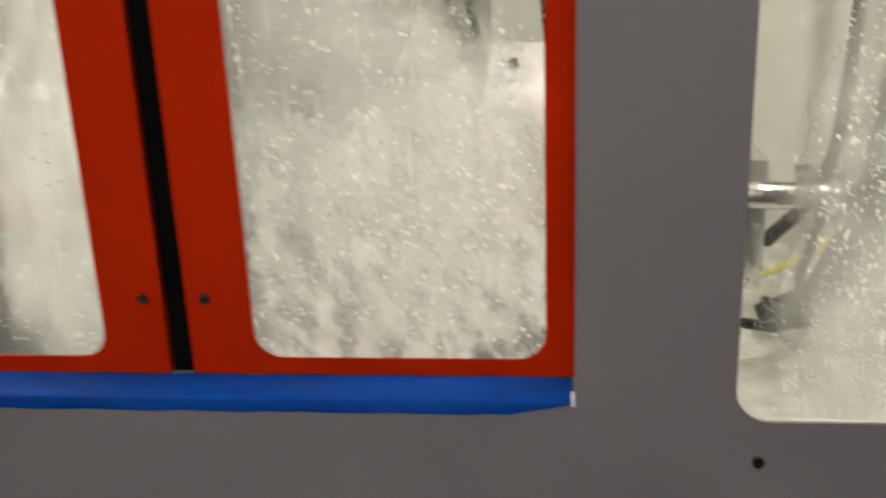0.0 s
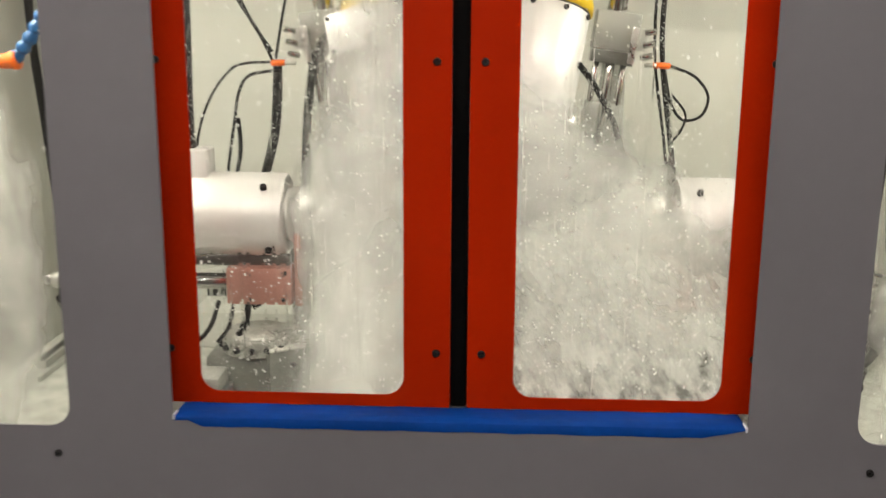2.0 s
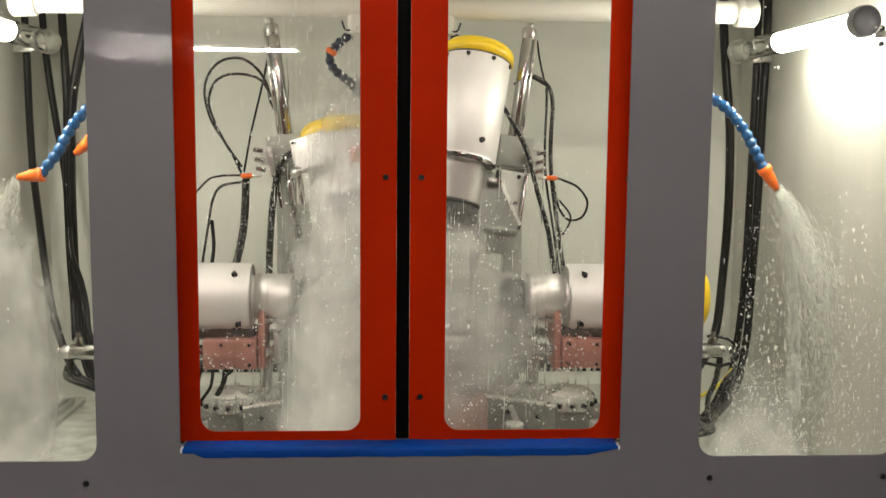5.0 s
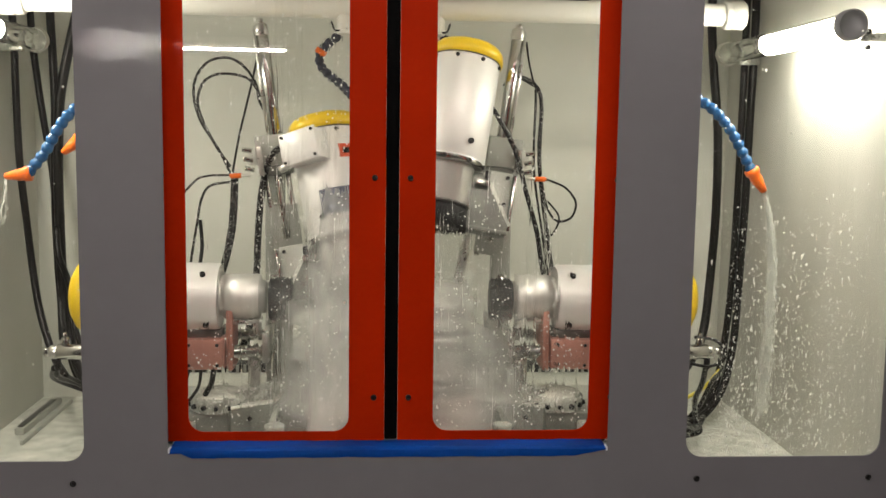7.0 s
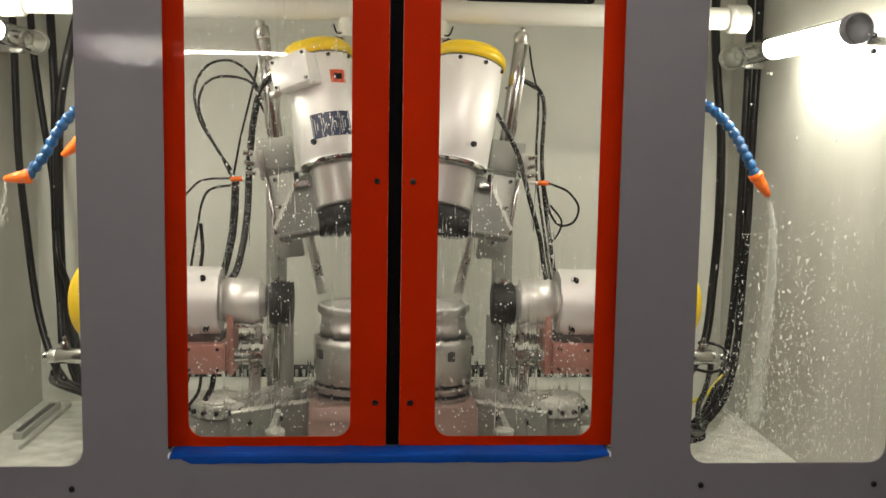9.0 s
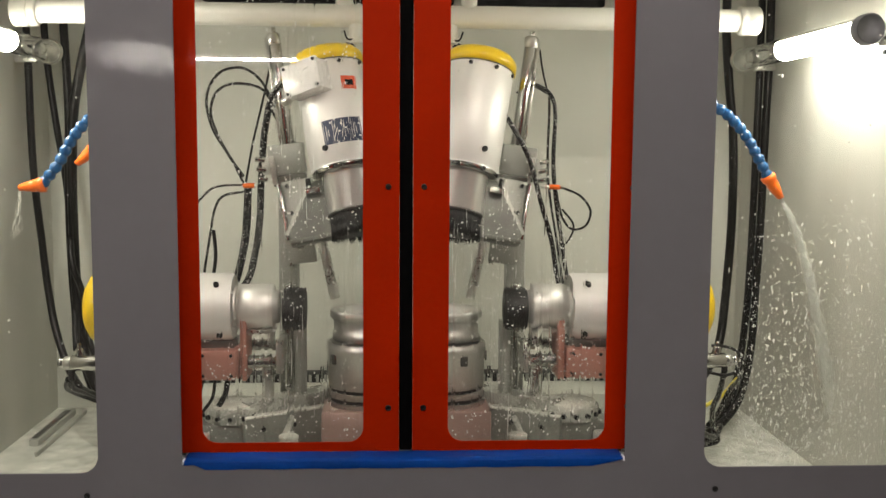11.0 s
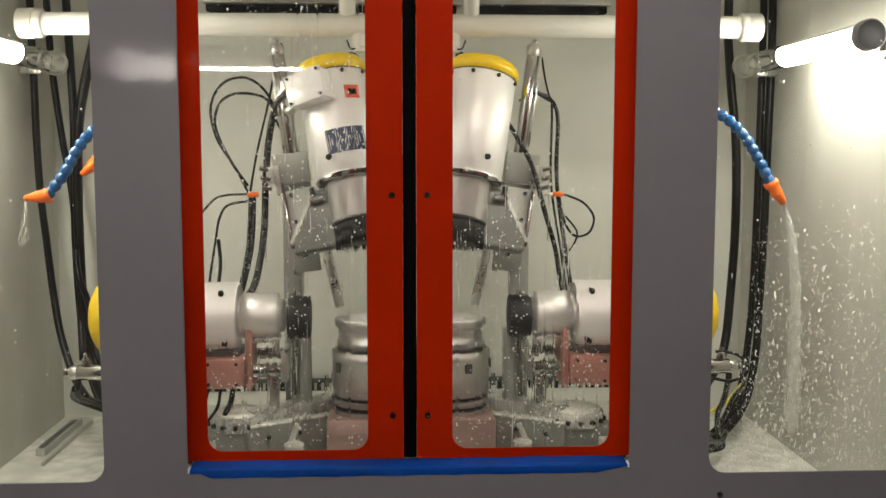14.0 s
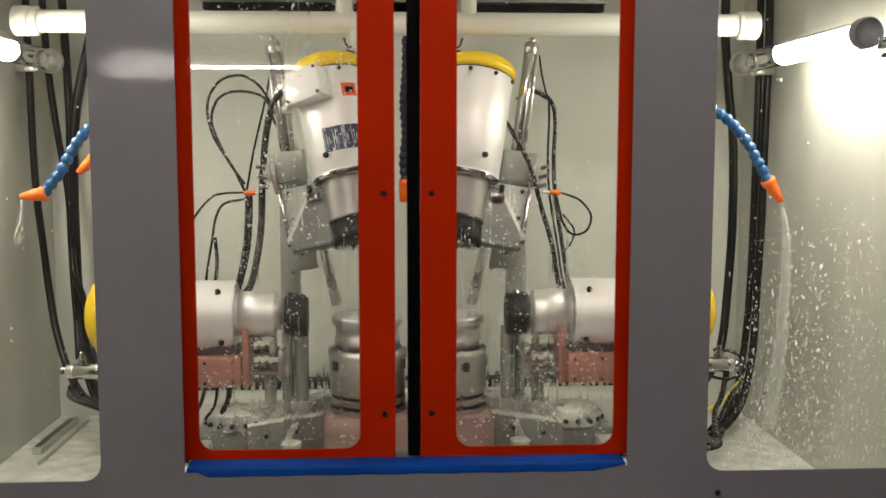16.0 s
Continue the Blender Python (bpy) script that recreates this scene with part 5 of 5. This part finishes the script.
for k, c in enumerate(centers):
    big = (0.15, 0.06, 0.40) if c[2] > 1.4 else (0.17, 0.06, 0.34) if c[0] < -0.05 else (0.22, 0.07, 0.22)
    small = (0.03, 0.04, 0.13) if c[2] > 1.4 else (0.04, 0.05, 0.075) if c[0] < -0.05 else (0.075, 0.05, 0.075)
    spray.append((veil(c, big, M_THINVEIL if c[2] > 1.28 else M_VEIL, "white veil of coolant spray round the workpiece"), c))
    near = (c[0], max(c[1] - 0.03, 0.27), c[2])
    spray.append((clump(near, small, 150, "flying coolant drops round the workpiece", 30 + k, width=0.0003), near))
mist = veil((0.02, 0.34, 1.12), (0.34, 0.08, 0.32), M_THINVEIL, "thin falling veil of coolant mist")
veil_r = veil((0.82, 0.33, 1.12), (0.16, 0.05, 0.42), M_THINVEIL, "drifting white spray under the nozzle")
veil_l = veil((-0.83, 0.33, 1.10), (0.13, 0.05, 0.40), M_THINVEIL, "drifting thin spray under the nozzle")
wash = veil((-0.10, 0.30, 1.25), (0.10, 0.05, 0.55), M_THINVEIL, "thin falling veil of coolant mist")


def sheet(x0, x1, z0, z1, y, label):
    bm = bmesh.new()
    nx, nz = 30, 60
    grid = [[bm.verts.new((x0 + (x1 - x0) * i / nx, y + 0.0015 * noise.noise(Vector((i * 0.5, j * 0.25, 3))), z0 + (z1 - z0) * j / nz)) for i in range(nx + 1)] for j in range(nz + 1)]
    for a, b in zip(grid, grid[1:]):
        for i in range(nx):
            bm.faces.new((a[i], a[i + 1], b[i + 1], b[i]))
    ob = finish("water_sheet", bm, M_SHEET)
    ob.visible_shadow = False
    return tagged(ob, label, "water sheet", kind="stuff")


sheet_r = sheet(0.05, 0.42, 0.66, 1.40, 0.066, "sheet of coolant running down door pane")


def jet(name, start, drop, fan, n, label, seed, length=0.5):
    """Streaks along a falling arc from the nozzle, local to it."""
    r = random.Random(seed)
    items = []
    for i in range(n):
        t = r.random() ** 0.8
        side = Vector((r.gauss(0, fan), r.gauss(0, fan * 0.6), r.gauss(0, fan))) * (0.15 + t)
        p = Vector(start) * t * length + Vector((0, 0, -drop * t * t)) + side
        d = Vector(start) * length + Vector((0, 0, -2 * drop * t)) + side * 0.6
        items.append((p, d, r.uniform(0.006, 0.022), r.uniform(0.0003, 0.00065)))
    ob = slivers(name, M_SPRAY, items)
    return tagged(ob, label, "water jet", "coolant jets", "stuff")


fan_r = jet("water_jet", (0.42, -0.05, -0.62), 0.16, 0.05, 9000, "wide fan of coolant spray from nozzle", 71, 0.5)
fan_r.location = (0.818, 0.36, 1.412)
fan_l = jet("water_jet", (-0.5, -0.05, -0.6), 0.18, 0.03, 2200, "wide fan of coolant spray from nozzle", 72, 0.35)
fan_l.location = (-0.797, 0.345, 1.428)
thin_r = jet("water_jet", (0.38, 0.0, -0.45), 0.33, 0.0075, 6500, "thin arc of coolant from nozzle", 73, 0.34)
thin_r.location = (0.816, 0.36, 1.412)
thin_l = jet("water_jet", (-0.05, 0, -0.30), 0.03, 0.005, 90, "weak dribble of coolant from nozzle", 74, 0.22)
thin_l.location = (-0.795, 0.345, 1.425)


# ---- everything that moves ----
def motions():
    # upper spindles rise along their tilted guides
    def along(s, d):
        v = Vector((0.22 if s > 0 else -0.145, 0.14, 1)).normalized() * d
        return tilt_matrix(s, Vector((0.132 if s > 0 else -0.126, 0.446, 1.468)) + v)
    walk(spindle_r, [(t, along(1, -0.172 * (1 - k))) for t, k in ((0, 0), (2.5, 0.0), (2.7, 0.05), (3.0, 0.24), (3.2, 0.36), (4.2, 0.97), (4.4, 1), (16, 1))])
    walk(spindle_l, [(t, along(-1, -0.180 * (1 - k))) for t, k in ((0, 0), (6.6, 0), (6.8, 0.01), (7.0, 0.06), (7.5, 0.34), (8.0, 0.59), (8.5, 0.86), (8.8, 0.99), (9.0, 1), (16, 1))])
    # their motor cables follow them
    def slack(s, d):
        return Matrix.Translation(Vector((s * 0.145, 0.14, 1)).normalized() * d)
    walk(cable_r, [(t, slack(1, -0.172 * (1 - k))) for t, k in ((0, 0), (2.5, 0.0), (2.7, 0.05), (3.0, 0.24), (3.2, 0.36), (4.2, 0.97), (4.4, 1), (16, 1))])
    walk(cable_l, [(t, slack(-1, -0.180 * (1 - k))) for t, k in ((0, 0), (6.6, 0), (6.8, 0.01), (7.0, 0.06), (7.5, 0.34), (8.0, 0.59), (8.5, 0.86), (8.8, 0.99), (9.0, 1), (16, 1))])
    # the side spindles draw back
    walk(side_l, [(t, pose(x, 0, 0)) for t, x in ((0, 0.056), (4.4, 0.056), (4.7, 0.052), (5.5, 0.024), (6.0, 0.006), (6.4, 0.0), (16, 0.0))])
    walk(side_r, [(t, pose(x, 0, 0)) for t, x in ((0, -0.063), (0.5, -0.048), (1.0, -0.031), (1.5, -0.016), (2.0, -0.005), (2.4, 0), (16, 0))])
    # the doors part
    walk(door_l, [(t, pose(x, 0, 0)) for t, x in ((0, 0), (15.9, 0), (16, -0.010))])
    walk(door_r, [(t, pose(x, 0, 0)) for t, x in ((0, 0), (15.9, 0), (16, 0.012))])
    # spray churns, then falls into the sump
    for k, (ob, c) in enumerate(spray):
        r = random.Random(k)
        rows = []
        sink = 0.26 if c[2] > 1.4 else 0.20 if c[1] < 0.25 else 0.06 if c[0] < -0.05 else 0.0
        for t in (0, 0.5, 1.0, 1.5, 2.0, 2.5, 3.0):
            low = sink * min(1, max(0, (t - 1.0) / 1.8))
            rows.append((t, pose(c[0] + r.uniform(-0.02, 0.02), c[1] + r.uniform(-0.01, 0.01), c[2] - low + r.uniform(-0.03, 0.03), 0, r.uniform(-12, 12), 0)))
        f = 3.2 + 0.12 * k
        rows += [(f, pose(c[0], c[1], c[2] - sink)), (f + 0.55, pose(c[0], c[1], c[2] - sink - (0.35 if sink < 0.2 else 0.2))), (f + 0.9, pose(c[0], c[1], 0.46)), (16, pose(c[0], c[1], 0.45))]
        walk(ob, rows)
    walk(mist, [(0, pose(0.02, 0.34, 1.16)), (5.3, pose(0.02, 0.34, 1.12)), (6.5, pose(0.02, 0.34, 1.05)), (7.5, pose(0.02, 0.34, 0.88)), (8.6, pose(0.02, 0.34, 0.45)), (16, pose(0.02, 0.34, 0.42))])
    walk(sheet_r, [(0, pose(0, 0, 0.14)), (3.2, pose(0, 0, -0.06)), (4.0, pose(0, 0, -0.30)), (4.8, pose(0, 0, -0.55)), (16, pose(0, 0, -0.55))])
    walk(veil_r, [(0, pose(0.77, 0.30, 1.00)), (2.0, pose(0.80, 0.33, 1.08)), (3.2, pose(0.80, 0.33, 1.08)), (4.6, pose(0.80, 0.33, 0.85)), (5.8, pose(0.74, 0.36, 0.42)), (16, pose(0.74, 0.36, 0.40))])
    walk(veil_l, [(0, pose(-0.83, 0.33, 1.10)), (3.2, pose(-0.83, 0.33, 1.08)), (5.6, pose(-0.83, 0.33, 0.95)), (6.6, pose(-0.80, 0.36, 0.40)), (16, pose(-0.80, 0.36, 0.38))])
    walk(wash, [(0, pose(-0.10, 0.30, 1.25)), (1.2, pose(-0.10, 0.30, 1.24)), (2.8, pose(-0.10, 0.30, 1.02)), (5.6, pose(-0.10, 0.30, 1.06)), (6.6, pose(-0.10, 0.30, 1.02)), (7.6, pose(-0.10, 0.30, 0.80)), (8.4, pose(-0.10, 0.30, 0.36)), (16, pose(-0.10, 0.30, 0.35))])
    walk(fan_r, [(0, pose(0.818, 0.36, 1.412)), (5.6, pose(0.818, 0.36, 1.412, 0, 4, 0)), (5.9, pose(0.818, 0.36, 1.30, 0, 14, 0)), (6.3, pose(0.75, 0.40, 0.70, 0, 30, 0)), (6.6, pose(0.55, 0.40, 0.45, 0, 40, 0)), (16, pose(0.55, 0.40, 0.45, 0, 40, 0))])
    walk(fan_l, [(0, pose(-0.797, 0.345, 1.428)), (5.6, pose(-0.797, 0.345, 1.428, 0, -6, 0)), (6.0, pose(-0.797, 0.345, 1.2, 0, -20, 0)), (6.5, pose(-0.60, 0.40, 0.45, 0, -40, 0)), (16, pose(-0.60, 0.40, 0.45, 0, -40, 0))])
    walk(thin_r, [(0, pose(0.816, 0.36, 1.412)), (6.0, pose(0.816, 0.36, 1.412, 0, 10, 0)), (7.5, pose(0.816, 0.36, 1.412, 0, 14, 0)), (9.0, pose(0.816, 0.36, 1.412, 0, 16, 0)), (11.3, pose(0.816, 0.36, 1.412, 0, -2, 0)), (12.9, pose(0.816, 0.36, 1.412, 0, 2, 0)), (14.5, pose(0.816, 0.36, 1.412, 0, 14, 0)), (16, pose(0.816, 0.36, 1.412, 0, 16, 0))])
    walk(thin_l, [(0, pose(-0.795, 0.345, 1.425)), (16, pose(-0.795, 0.345, 1.425))])


motions()
